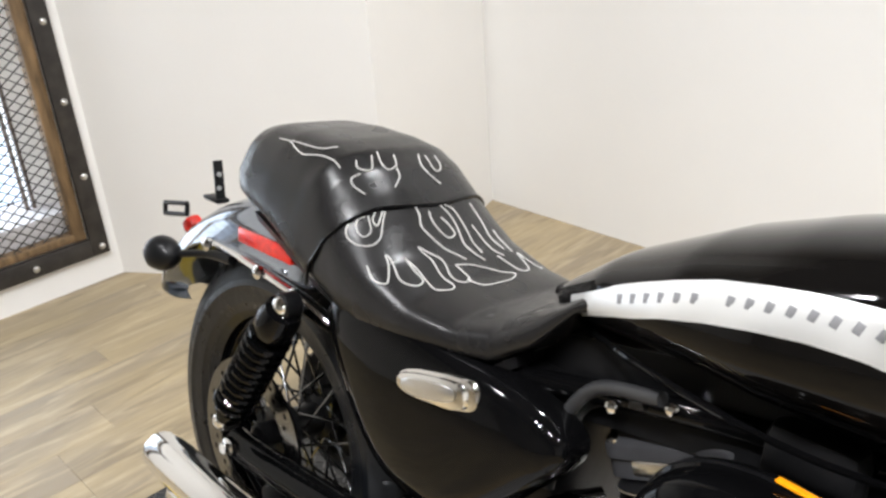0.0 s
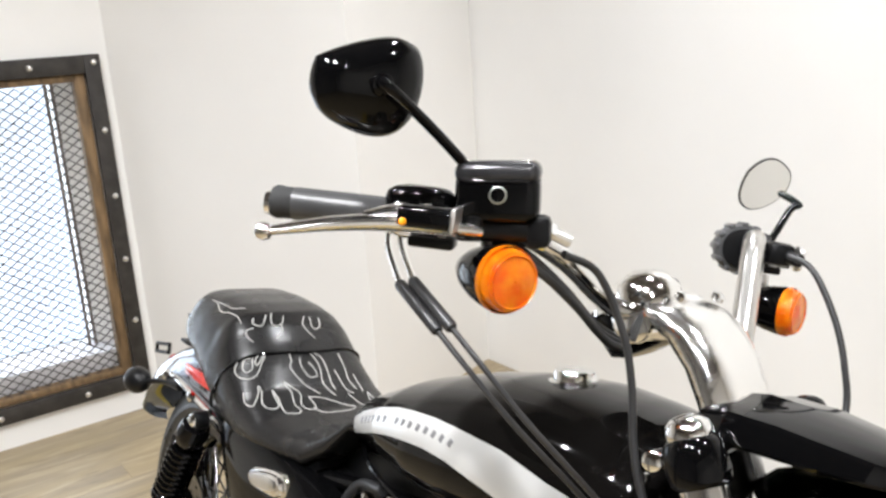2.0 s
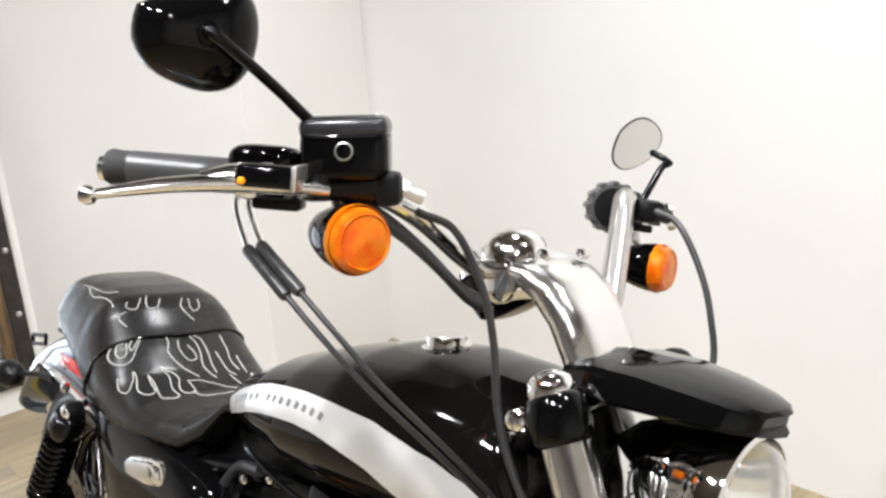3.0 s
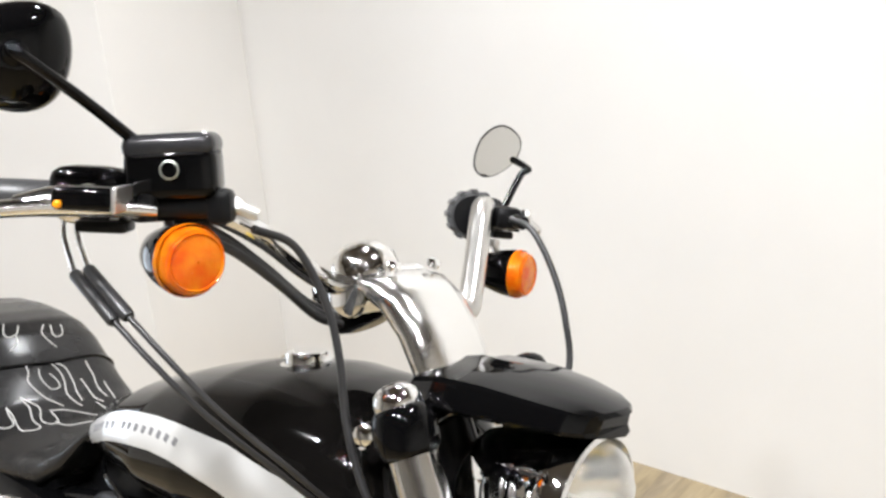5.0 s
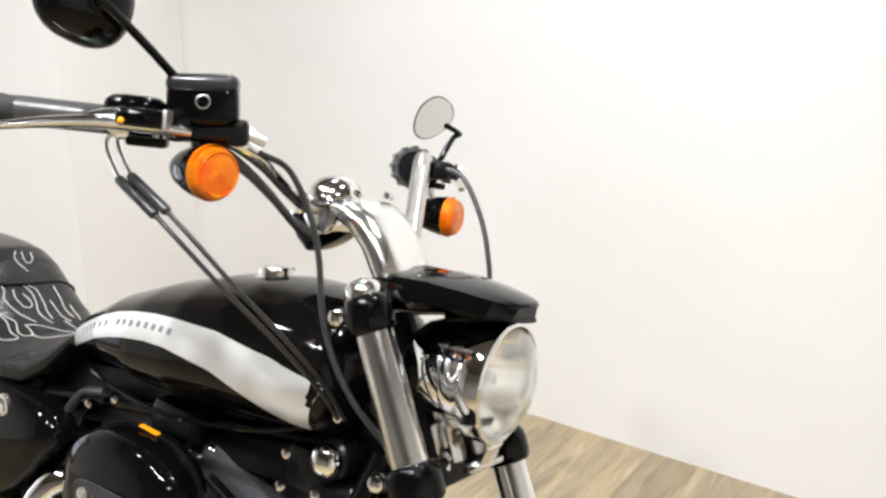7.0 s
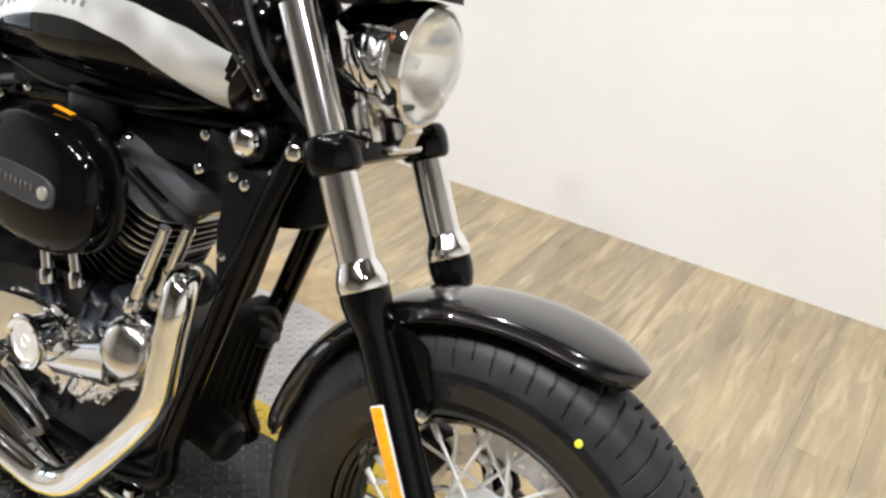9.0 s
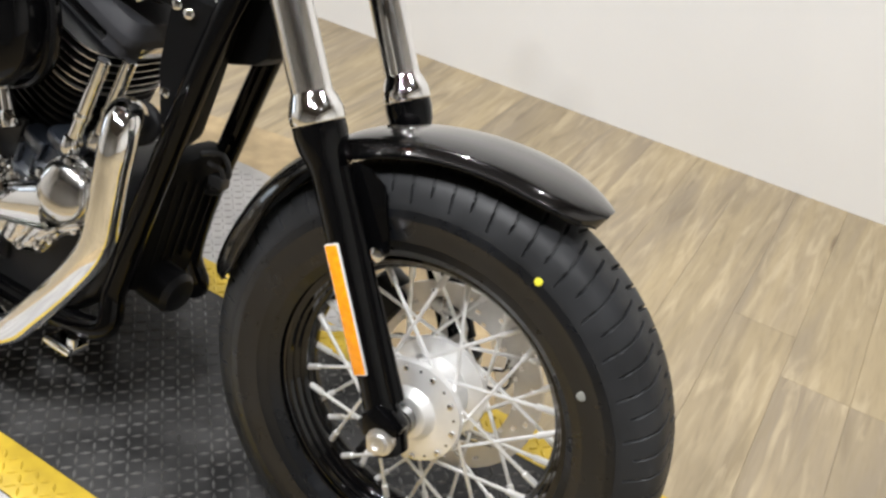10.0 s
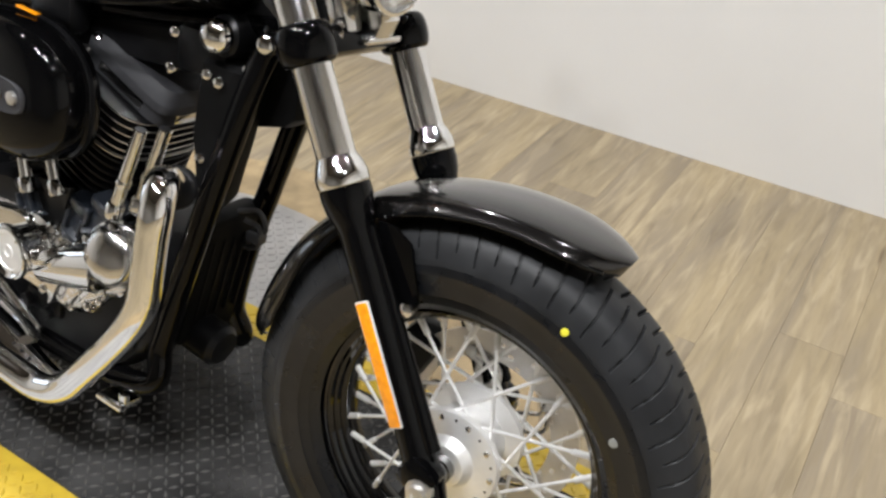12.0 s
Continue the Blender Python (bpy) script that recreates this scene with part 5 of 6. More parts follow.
TONGUES = [[(-0.730, -0.147), (-0.711, -0.152), (-0.699, -0.144), (-0.718, -0.126), (-0.730, -0.121), (-0.720, -0.119), (-0.695, -0.129), (-0.681, -0.124), (-0.676, -0.114), (-0.681, -0.104), (-0.699, -0.103), (-0.718, -0.100)],
           [(-0.718, -0.100), (-0.699, -0.098), (-0.666, -0.101), (-0.656, -0.091), (-0.652, -0.079), (-0.660, -0.069), (-0.677, -0.074), (-0.707, -0.067), (-0.728, -0.072), (-0.703, -0.052), (-0.674, -0.061), (-0.661, -0.053), (-0.662, -0.036), (-0.690, -0.038)],
           [(-0.690, -0.038), (-0.684, -0.011), (-0.663, 0.026), (-0.651, 0.046), (-0.640, 0.030), (-0.638, -0.001), (-0.642, -0.030), (-0.664, -0.040)],
           [(-0.690, 0.050), (-0.668, 0.060), (-0.652, 0.072), (-0.660, 0.090), (-0.690, 0.100), (-0.672, 0.108), (-0.655, 0.120)]]
REAR_FLAMES = [[(-1.029, -0.107), (-0.999, -0.108), (-0.968, -0.115), (-0.937, -0.118), (-0.900, -0.111), (-0.868, -0.110), (-0.847, -0.111)], [(-0.994, -0.106), (-0.953, -0.105), (-0.917, -0.102), (-0.900, -0.086)],
               [(-0.850, -0.087), (-0.835, -0.093), (-0.826, -0.079), (-0.854, -0.061)], [(-0.824, -0.096), (-0.822, -0.109), (-0.812, -0.111), (-0.798, -0.104)],
               [(-0.860, -0.048), (-0.834, -0.058), (-0.822, -0.055), (-0.828, -0.038), (-0.850, -0.026)], [(-0.823, -0.041), (-0.811, -0.044), (-0.798, -0.060)],
               [(-0.846, 0.020), (-0.825, 0.007), (-0.810, 0.011), (-0.794, 0.022)], [(-0.842, 0.032), (-0.820, 0.026), (-0.812, 0.032), (-0.818, 0.046), (-0.839, 0.053)]]
for line in HOOKS + RIBBONS + TONGUES + REAR_FLAMES:
    bp("flame_stitch", stitched(line), "piping", seat, "pale embroidered flame outline")
bp("seat_pan", rings([[V((x, y * 0.9, b_ - 0.004 + dz)) for y, dz in ((-w, 0.006), (-w * 0.95, -0.010), (w * 0.95, -0.010), (w, 0.006))] for x, w, b_ in
                      [(x, seat_at(x)[2], seat_at(x)[1]) for x in np.linspace(-1.06, -0.50, 20)]]), "satin")

# ---- rear wheel
RW = (-1.078, 0, 0.330)
rear_tyre = bp("rear_tyre", tyre_geo(RW, 0.335, 0.078, 0.214, 60, 96), "rubber", label="black rear tyre", angle=30)
bp("tread", tyre_geo(RW, 0.335, 0.078, 0.214, 60, 480, True), "tread", rear_tyre, "dusty tread with slanted slits, its sheen lightened into the grey", angle=30)
rear_rim = bp("rear_rim", rim_geo(RW, 0.211), "black", label="gloss black rear rim", angle=30)
spokes(rear_rim, RW, 0.042, 0.181, 0.036, 10, False, "dark_chrome")
bp("rear_hub", lathe([(0.016, -0.10), (0.022, -0.098), (0.024, -0.06), (0.05, -0.05), (0.052, -0.036), (0.032, -0.03), (0.030, 0.03), (0.055, 0.04), (0.055, 0.07), (0.018, 0.10)], RW, (0, 1, 0), 32), "satin")
bp("rear_brake_disc", disc_geo(RW, -0.112, 0.104, 0.150, 45), "dark_chrome", label="dark drilled rear brake disc", smooth=False)
bp("rear_pulley", join(lathe([(0.09, 0.075), (0.118, 0.076), (0.120, 0.078), (0.120, 0.108), (0.118, 0.110), (0.09, 0.111)], RW, (0, 1, 0), 60, True),
                       *[block(RW[0] + 0.120 * math.cos(2 * math.pi * k / 60), 0.093, RW[2] + 0.120 * math.sin(2 * math.pi * k / 60), 0.006, 0.03, 0.006, 0) for k in range(60)]), "grey_enamel", label="toothed drive pulley")
bp("pulley_web", lathe([(0.024, 0.060), (0.05, 0.070), (0.115, 0.080), (0.116, 0.100), (0.05, 0.106), (0.024, 0.100)], RW, (0, 1, 0), 48), "satin")
bp("drive_belt", join(tube([(RW[0], 0.093, RW[2] + 0.125), (-0.75, 0.093, 0.43), (-0.42, 0.093, 0.39)], 0.012, 8, 6, flat=0.3), tube([(RW[0], 0.093, RW[2] - 0.125), (-0.75, 0.093, 0.23), (-0.42, 0.093, 0.27)], 0.012, 8, 6, flat=0.3)), "rubber")
bp("belt_guard", tube([(-1.16, 0.105, 0.46), (-0.98, 0.105, 0.475), (-0.74, 0.105, 0.43), (-0.55, 0.105, 0.40)], [0.03, 0.045, 0.05, 0.04], 12, 6, flat=0.35), "satin")
for s in (-1, 1):
    bp("swingarm", tube([(-0.52, s * 0.115, 0.345), (-0.75, s * 0.125, 0.34), (-1.0, s * 0.128, 0.325), (-1.10, s * 0.128, 0.322)], [0.034, 0.031, 0.028, 0.026], 12, 6), "black", label="black swingarm")
    bp("axle_end", lathe([(0.017, 0), (0.017, 0.010), (0.010, 0.012), (0.010, 0.02)], (RW[0], s * 0.150, RW[2]), (0, s, 0), 12), "chrome")
bp("rear_caliper", block(-0.985, -0.095, 0.255, 0.10, 0.05, 0.06, 0.016, Matrix.Rotation(radians(-30), 4, "Y")), "satin", label="black rear brake caliper")

# ---- shock absorbers
for s in (-1, 1):
    a, b = V((-1.065, s * 0.172, 0.395)), V((-0.903, s * 0.172, 0.658))
    d = (b - a).normalized()
    ln = (b - a).length
    shock = bp("shock_absorber", lathe([(0.012, 0.0), (0.022, 0.012), (0.022, 0.035), (0.031, 0.037), (0.031, 0.043), (0.020, 0.046), (0.020, ln - 0.064), (0.030, ln - 0.062), (0.034, ln - 0.056), (0.034, ln - 0.030), (0.029, ln - 0.010), (0.016, ln - 0.002)], a, d, 24), "black", label="gloss black coil-over rear shock")
    r3 = frame_of(d)
    coil = [a + r3 @ V((0.031 * math.cos(k / 12 * 2 * math.pi), 0.031 * math.sin(k / 12 * 2 * math.pi), 0.046 + (ln - 0.112) * k / (12 * 10.5))) for k in range(int(12 * 10.5) + 1)]
    bp("spring", tube(coil, 0.0068, 8, 1, curve=False), "black", shock, "gloss black coil spring")
    for p in (a, b):
        bp("shock_bolt", lathe([(0.015, -0.01), (0.016, 0.012), (0.012, 0.018), (0.004, 0.021)], p, (0, s, 0), 14), "chrome", shock)
        bp("shock_eye", rod(p - V((0, s * 0.02, 0)), p + V((0, s * 0.012, 0)), 0.020), "satin", shock)

# ---- rear fender, struts, lights


def rear_drop(t):
    return 0.045 + 0.05 * math.exp(-((t - 0.30) / 0.3) ** 2)


rear_fender = bp("rear_fender", fender_geo((RW[0] + 0.0, 0, RW[2] + 0.005), 0.425, 58, 160, 0.112, rear_drop), "fender_sky_tint", label="mirror-gloss rear fender, pale window reflection tinted into its colour", angle=50)
for s in (-1, 1):
    strut = bp("fender_strut", tube([(-0.80, s * 0.128, 0.625), (-0.885, s * 0.130, 0.652), (-1.0, s * 0.128, 0.662), (-1.12, s * 0.124, 0.668), (-1.225, s * 0.118, 0.664)], [0.008, 0.011, 0.012, 0.011, 0.008], 14, 8, flat=0.5), "chrome", label="chrome fender strut")
    for x, z in ((-0.93, 0.658), (-1.03, 0.665), (-1.19, 0.667)):
        bp("strut_bolt", lathe([(0.011, 0), (0.012, 0.008), (0.006, 0.013), (0.001, 0.014)], (x, s * 0.134, z), (0, s, 0.1), 14), "chrome", strut)
    bp("side_marker", block(-1.047, s * 0.116, 0.703, 0.156, 0.008, 0.026, 0.003, Matrix.Rotation(radians(-1), 4, "Y")), "red_reflector", label="long red side reflector")
    stalk = bp("rear_signal_stalk", tube([(-1.13, s * 0.125, 0.655), (-1.20, s * 0.135, 0.647), (-1.262, s * 0.16, 0.632)], [0.010, 0.007, 0.006], 12, 6), "satin")
    c = V((-1.292, s * 0.168, 0.626))
    ball = bp("rear_turn_signal", lathe([(0.001, -0.042), (0.014, -0.037), (0.026, -0.022), (0.032, -0.003), (0.032, 0.012), (0.028, 0.022), (0.02, 0.027)], c, (-0.9, 0.0, -0.1), 28), "satin", label="black bullet rear turn signal")
    bp("rear_signal_lens", lathe([(0.0275, 0.0225), (0.024, 0.031), (0.012, 0.036), (0.001, 0.037)], c, (-0.9, 0, -0.1), 28), "red_reflector", ball)
bp("tail_light", join(lathe([(0.018, 0.0), (0.022, 0.008), (0.020, 0.022), (0.012, 0.028), (0.001, 0.030)], (-1.475, 0, 0.600), (-0.8, 0, 0.5), 28)), "red_reflector", label="red tail light")
bp("plate_bracket", join(block(-1.37, -0.01, 0.725, 0.006, 0.020, 0.085, 0.002, Matrix.Rotation(radians(-12), 4, "Y")), block(-1.38, -0.01, 0.69, 0.05, 0.03, 0.008, 0.002)), "satin", label="black slotted bracket")
for z in (0.715, 0.742):
    bp("bracket_bolt", lathe([(0.005, 0), (0.004, 0.004)], (-1.364, -0.014, z), (0.9, -0.3, 0), 10), "alu")
bp("plate_frame", join(tube([(-1.53, -0.04, 0.648), (-1.44, -0.04, 0.668)], 0.005, 8, 2, curve=False), tube([(-1.53, -0.04, 0.625), (-1.44, -0.04, 0.645)], 0.005, 8, 2, curve=False),
                       tube([(-1.53, -0.04, 0.648), (-1.53, -0.04, 0.625)], 0.005, 8, 2, curve=False), tube([(-1.44, -0.04, 0.668), (-1.44, -0.04, 0.645)], 0.005, 8, 2, curve=False)), "satin", label="empty black plate holder loop")

# ---- frame, side cover, oil tank
for s in (-1, 1):
    bp("frame_tube", tube([(0.27, s * 0.030, 0.80), (0.0, s * 0.05, 0.755), (-0.30, s * 0.075, 0.72), (-0.55, s * 0.10, 0.675), (-0.80, s * 0.112, 0.63), (-0.95, s * 0.112, 0.635)], 0.015, 12, 6), "black", label="black frame tube")
    bp("down_tube", tube([(0.258, s * 0.055, 0.80), (0.222, s * 0.070, 0.68), (0.178 - 0.008 * (s > 0), s * 0.078, 0.52), (0.136 - 0.015 * (s > 0), s * 0.085, 0.36), (0.112 - 0.015 * (s > 0), s * 0.092, 0.245), (0.09, s * 0.110, 0.165), (-0.2, s * 0.115, 0.15), (-0.5, s * 0.115, 0.165), (-0.56, s * 0.11, 0.35), (-0.60, s * 0.11, 0.62)], 0.0205, 14, 8), "black", label="black frame down tube")
cover = bp("side_cover", dome(-0.615, -0.105, 0.585, [(x * 1.0 + 0.10 * (z / 0.12) * (x / 0.2), z) for x, z in oval(0.185, 0.118, 44, 3.4)], ((1.0, 0.0), (1.0, 0.03), (0.97, 0.046), (0.90, 0.056), (0.70, 0.062), (0.30, 0.064)), -4), "black", label="gloss black side cover", angle=55)
badge = bp("cover_badge", dome(-0.588, -0.158, 0.652, [(x, z - 0.10 * x * (z < 0)) for x, z in oval(0.080, 0.023, 32, 3.2)], ((1.0, 0.0), (1.0, 0.005), (0.95, 0.009), (0.80, 0.010), (0.76, 0.016), (0.5, 0.019), (0.2, 0.020)), 14), "cast_chrome", label="chrome badge on the side cover")
bp("cover_badge_inset", dome(-0.588, -0.1775, 0.653, oval(0.050, 0.013, 24, 2.6), ((1.0, 0.0), (0.9, 0.002), (0.3, 0.0025)), 14), "alu", badge)
bp("oil_tank", block(-0.60, 0.0, 0.57, 0.34, 0.20, 0.26, 0.03), "satin", label="black oil tank")
bp("battery_box_left", block(-0.62, 0.115, 0.57, 0.30, 0.05, 0.22, 0.02), "black")

# ---- engine
EC = V((-0.163, 0, 0.316))


def tilt_m(base, deg):
    return Matrix.Translation(base) @ Matrix.Rotation(radians(deg), 4, "Y")


def fin_geo(w, d, r):
    return [(x, y) for x, y in oval(w, d, 32, r)]


for deg in (22.5, -22.5):
    m = tilt_m(EC, deg)
    loops = []
    z = 0.135
    for k in range(9):
        for s_, dz in ((0.80, 0.0), (0.80, 0.0075), (1.0, 0.009), (1.0, 0.0125)):
            loops.append([V((x * s_, y * s_, z + dz)) for x, y in fin_geo(0.080, 0.098, 3.2)])
        z += 0.0145
    cyl = bp("cylinder", moved(rings(loops), m), "satin", label="black finned cylinder", angle=30)
    loops = []
    for k in range(5):
        for s_, dz in ((0.84, 0.0), (0.84, 0.008), (1.0, 0.0095), (1.0, 0.0125)):
            loops.append([V((x * s_, y * s_, z + dz)) for x, y in fin_geo(0.084, 0.103, 3.2)])
        z += 0.0145
    bp("cylinder_head", moved(rings(loops), m), "satin", cyl, angle=30)
    bp("fin_edges", moved(join(*[rings([[V((x * q, y * q, zz + dz)) for x, y in fin_geo(0.0845, 0.1035, 3.2)] for q, dz in ((0.985, 0), (1.0, 0.0004), (1.0, 0.0018), (0.985, 0.0022))])
                                 for zz in [z - 0.005 - 0.0145 * i for i in range(6)]]), m), "alu", cyl, "machined fin edges", angle=30)
    box = rings([[V((x * q, y * q2, z + dz)) for x, y in fin_geo(0.098, 0.070, 6.5)] for q, q2, dz in ((0.93, 0.95, 0.0), (0.97, 1.0, 0.002), (0.97, 1.0, 0.024), (1.0, 1.05, 0.026), (1.0, 1.05, 0.040), (0.985, 1.035, 0.043), (0.90, 0.88, 0.060), (0.885, 0.86, 0.062), (0.3, 0.3, 0.063))])
    rock = bp("rocker_box", moved(box, m), "grey_enamel", label="dark grey rocker cover", angle=35)
    bp("rocker_band", moved(rings([[V((x * q, y * q2, z + dz)) for x, y in fin_geo(0.098, 0.070, 4.5)] for q, q2, dz in ((0.975, 1.006, 0.006), (0.982, 1.012, 0.008), (0.982, 1.012, 0.022), (0.975, 1.006, 0.024))]), m), "polished", rock, "polished band under the cover", angle=35)
    bp("cover_bolt", moved(lathe([(0.010, 0), (0.010, 0.006), (0.005, 0.009)], (-0.075, -0.060, z + 0.046), (0, -0.4, 1), 12), m), "chrome", rock)
bp("crankcase", join(dome(-0.15, 0.10, 0.29, oval(0.255, 0.150, 40, 2.6), ((0.9, 0.0), (1.0, 0.02), (1.0, 0.20), (0.94, 0.215))), block(-0.40, 0.0, 0.33, 0.24, 0.20, 0.20, 0.04)), "satin", label="black crankcase", angle=45)
COVER = [(-0.310, 0.300), (-0.305, 0.365), (-0.250, 0.392), (-0.160, 0.394), (-0.105, 0.392), (-0.060, 0.374), (-0.020, 0.380), (0.012, 0.432), (0.045, 0.446), (0.083, 0.438),
         (0.100, 0.412), (0.096, 0.362), (0.066, 0.328), (0.030, 0.312), (-0.012, 0.262), (-0.060, 0.245), (-0.130, 0.250), (-0.210, 0.258), (-0.290, 0.268)]
cam_cover = bp("cam_cover", rings([[V((-0.10 + (x + 0.10) * q, y, 0.335 + (z - 0.335) * q)) for x, z in COVER] for q, y in ((1.0, -0.096), (1.0, -0.122), (0.985, -0.128), (0.90, -0.134), (0.86, -0.134))]), "cast_chrome", label="chrome cam cover", angle=28)
bp("gear_case", rings([[V((-0.225 + x * q, y, 0.338 + (z + 0.16 * x) * q)) for x, z in oval(0.085, 0.052, 28, 4.0)] for q, y in ((1.0, -0.130), (1.0, -0.142), (0.95, -0.148), (0.80, -0.149))]), "cast_chrome", cam_cover, angle=30)
bp("cover_barrel", rings([[V((x, -0.132 - 0.036 * math.sin(math.pi * k / 14) ** 0.8, 0.330 + 0.32 * (x + 0.08) + w * math.cos(math.pi * k / 14))) for k in range(15)]
                          for x, w in ((-0.110, 0.030), (-0.104, 0.036), (-0.060, 0.038), (-0.020, 0.041), (0.020, 0.046))]), "chrome", cam_cover, angle=40)
timer = bp("timer_cover", lathe([(0.054, 0.0), (0.054, 0.006), (0.043, 0.010), (0.041, 0.014), (0.041, 0.044), (0.046, 0.048), (0.048, 0.054), (0.047, 0.060), (0.044, 0.062), (0.041, 0.058), (0.038, 0.056)], (-0.142, -0.130, 0.343), (-0.04, -1, 0.02), 44), "chrome", cam_cover, "round chrome timer cover", angle=30)
bp("timer_disc", lathe([(0.0375, 0.0), (0.0375, 0.0015), (0.031, 0.002), (0.030, 0.0005), (0.012, 0.0005), (0.0115, 0.0025), (0.009, 0.0025), (0.0085, 0.0005), (0.001, 0.0005)], (-0.1442, -0.1860, 0.3441), (-0.04, -1, 0.02), 40), "zinc", timer, "satin disc with a turned ring", angle=25)
for k in range(3):
    a = radians(120 * k + 50)
    bp("timer_rivet", lathe([(0.0035, 0.0), (0.0028, 0.002), (0.0005, 0.0026)], (-0.1442 + 0.0345 * math.cos(a), -0.1872, 0.3441 + 0.0345 * math.sin(a)), (0, -1, 0), 10), "chrome", timer)
boss = bp("gear_boss", lathe([(0.056, 0.0), (0.055, 0.014), (0.050, 0.018), (0.048, 0.024), (0.043, 0.032), (0.034, 0.038), (0.022, 0.042), (0.010, 0.0435), (0.001, 0.0438)], (0.040, -0.122, 0.391), (0.16, -1, 0.22), 40), "polished", cam_cover, "domed chrome boss", angle=28)
for k in range(5):
    a = radians(72 * k + 18)
    bp("cover_screw", lathe([(0.0085, 0), (0.0085, 0.006), (0.006, 0.008), (0.001, 0.0082)], V((0.040, -0.134, 0.391)) + V((0.052 * math.cos(a), 0.008 * math.cos(a), 0.052 * math.sin(a))), (0.1, -1, 0.15), 6), "chrome", boss, smooth=False)
for x, z in ((-0.296, 0.358), (-0.252, 0.381), (-0.205, 0.384), (-0.163, 0.387), (-0.108, 0.386), (-0.086, 0.378), (-0.047, 0.373), (-0.020, 0.378), (0.002, 0.400), (-0.129, 0.262), (-0.106, 0.258), (-0.060, 0.258), (-0.020, 0.275), (0.008, 0.298), (0.058, 0.336), (0.085, 0.352), (-0.200, 0.268), (-0.270, 0.277)):
    bp("cover_screw", lathe([(0.0085, 0), (0.0085, 0.007), (0.006, 0.009), (0.001, 0.0092)], (x, -0.130, z), (0, -1, 0.1), 12), "chrome", cam_cover)
for x, z, ln, deg in ((-0.040, 0.287, 0.060, 38), (0.012, 0.312, 0.058, 50), (0.062, 0.345, 0.050, 60), (-0.088, 0.278, 0.055, 24)):
    bp("cover_rib", block(x, -0.136, z, 0.009, 0.026, ln, 0.003, Matrix.Rotation(radians(deg), 4, "Y")), "cast_chrome", cam_cover)
bp("oil_pump", join(block(-0.145, -0.100, 0.225, 0.090, 0.050, 0.042, 0.010), rod((-0.175, -0.110, 0.222), (-0.175, -0.138, 0.222), 0.013), rod((-0.125, -0.110, 0.215), (-0.125, -0.136, 0.215), 0.011)), "satin", label="black oil pump")
# tappet blocks with webbed sides
for x, z, lean in ((-0.182, 0.408, -22), (-0.062, 0.412, 18), (-0.015, 0.428, 22)):
    m = Matrix.Translation((x, -0.100, z)) @ Matrix.Rotation(radians(lean), 4, "Y")
    tap = bp("tappet_block", moved(rings([[V((px * q, py * q, h)) for px, py in oval(0.030, 0.026, 20, 3.4)] for q, h in ((1.15, -0.036), (1.15, -0.028), (0.86, -0.020), (0.80, 0.012), (1.0, 0.022), (1.0, 0.034), (0.9, 0.037))]), m), "blue_black", label="blue-black tappet block", angle=30)
    for k in (-1, 1):
        bp("tappet_bolt", moved(lathe([(0.007, 0), (0.007, 0.007), (0.003, 0.008)], (k * 0.022, -0.022, -0.028), (0, -0.3, 1), 6), m), "chrome", tap, smooth=False)
        bp("tappet_web", moved(block(k * 0.016, -0.026, -0.004, 0.006, 0.010, 0.034, 0.002), m), "blue_black", tap)
bp("cam_chest_bracket", plate([(-0.165, 0.455), (-0.080, 0.462), (-0.095, 0.418), (-0.135, 0.425)], -0.118, -0.108, 0.05), "satin")
for a, b in (((0.020, -0.120, 0.450), (0.064, -0.110, 0.605)), ((0.046, -0.096, 0.462), (0.090, -0.086, 0.610)), ((-0.10, -0.125, 0.445), (-0.17, -0.112, 0.600)), ((-0.175, -0.125, 0.425), (-0.235, -0.112, 0.600))):
    pr = bp("pushrod_tube", rod(a, b, 0.0105, seg=18), "chrome", label="chrome pushrod tube")
    d = (V(b) - V(a)).normalized()
    bp("pushrod_collar", lathe([(0.014, 0), (0.015, 0.004), (0.015, 0.022), (0.012, 0.026)], V(a), d, 18), "chrome", pr)
    bp("pushrod_collar", lathe([(0.0115, 0), (0.0125, 0.002), (0.0125, 0.010), (0.0115, 0.012)], V(a) + d * 0.058, d, 18), "chrome", pr)

# air cleaner
AO = oval(0.147, 0.110, 48, 2.5)
AX, AZ = -0.138, 0.625
air = bp("air_cleaner", dome(AX, -0.135, AZ, AO, ((0.98, 0.0), (1.0, 0.006), (1.0, 0.022), (0.975, 0.025), (0.975, 0.028), (0.97, 0.046), (0.94, 0.062), (0.86, 0.073), (0.70, 0.080), (0.4, 0.083), (0.15, 0.084)), 0), "black", label="gloss black oval air cleaner cover", angle=45)
bp("air_cleaner_band", dome(AX, -0.147, AZ, AO, ((1.0, 0.0), (1.006, 0.002), (1.006, 0.007), (1.0, 0.009)), 0), "satin", air)
inset = bp("air_cleaner_inset", dome(AX + 0.002, -0.2165, AZ + 0.002, oval(0.083, 0.027, 36, 3.2), ((1.0, 0.0), (1.0, 0.003), (0.95, 0.005), (0.91, 0.003), (0.3, 0.003)), 0), "grey_enamel", air, "grey oval badge plate", angle=30)
for k in (-1, 1):
    bp("badge_screw", lathe([(0.011, 0), (0.010, 0.004), (0.005, 0.005)], (AX + 0.002 + k * 0.058, -0.2195, AZ + 0.002), (0, -1, 0), 14), "alu", inset)
for k in range(6):
    bp("badge_bar", block(AX + 0.002 + (k - 2.5) * 0.012, -0.2200, AZ + 0.002, 0.008, 0.0015, 0.014, 0.0004), "dark_chrome", inset)
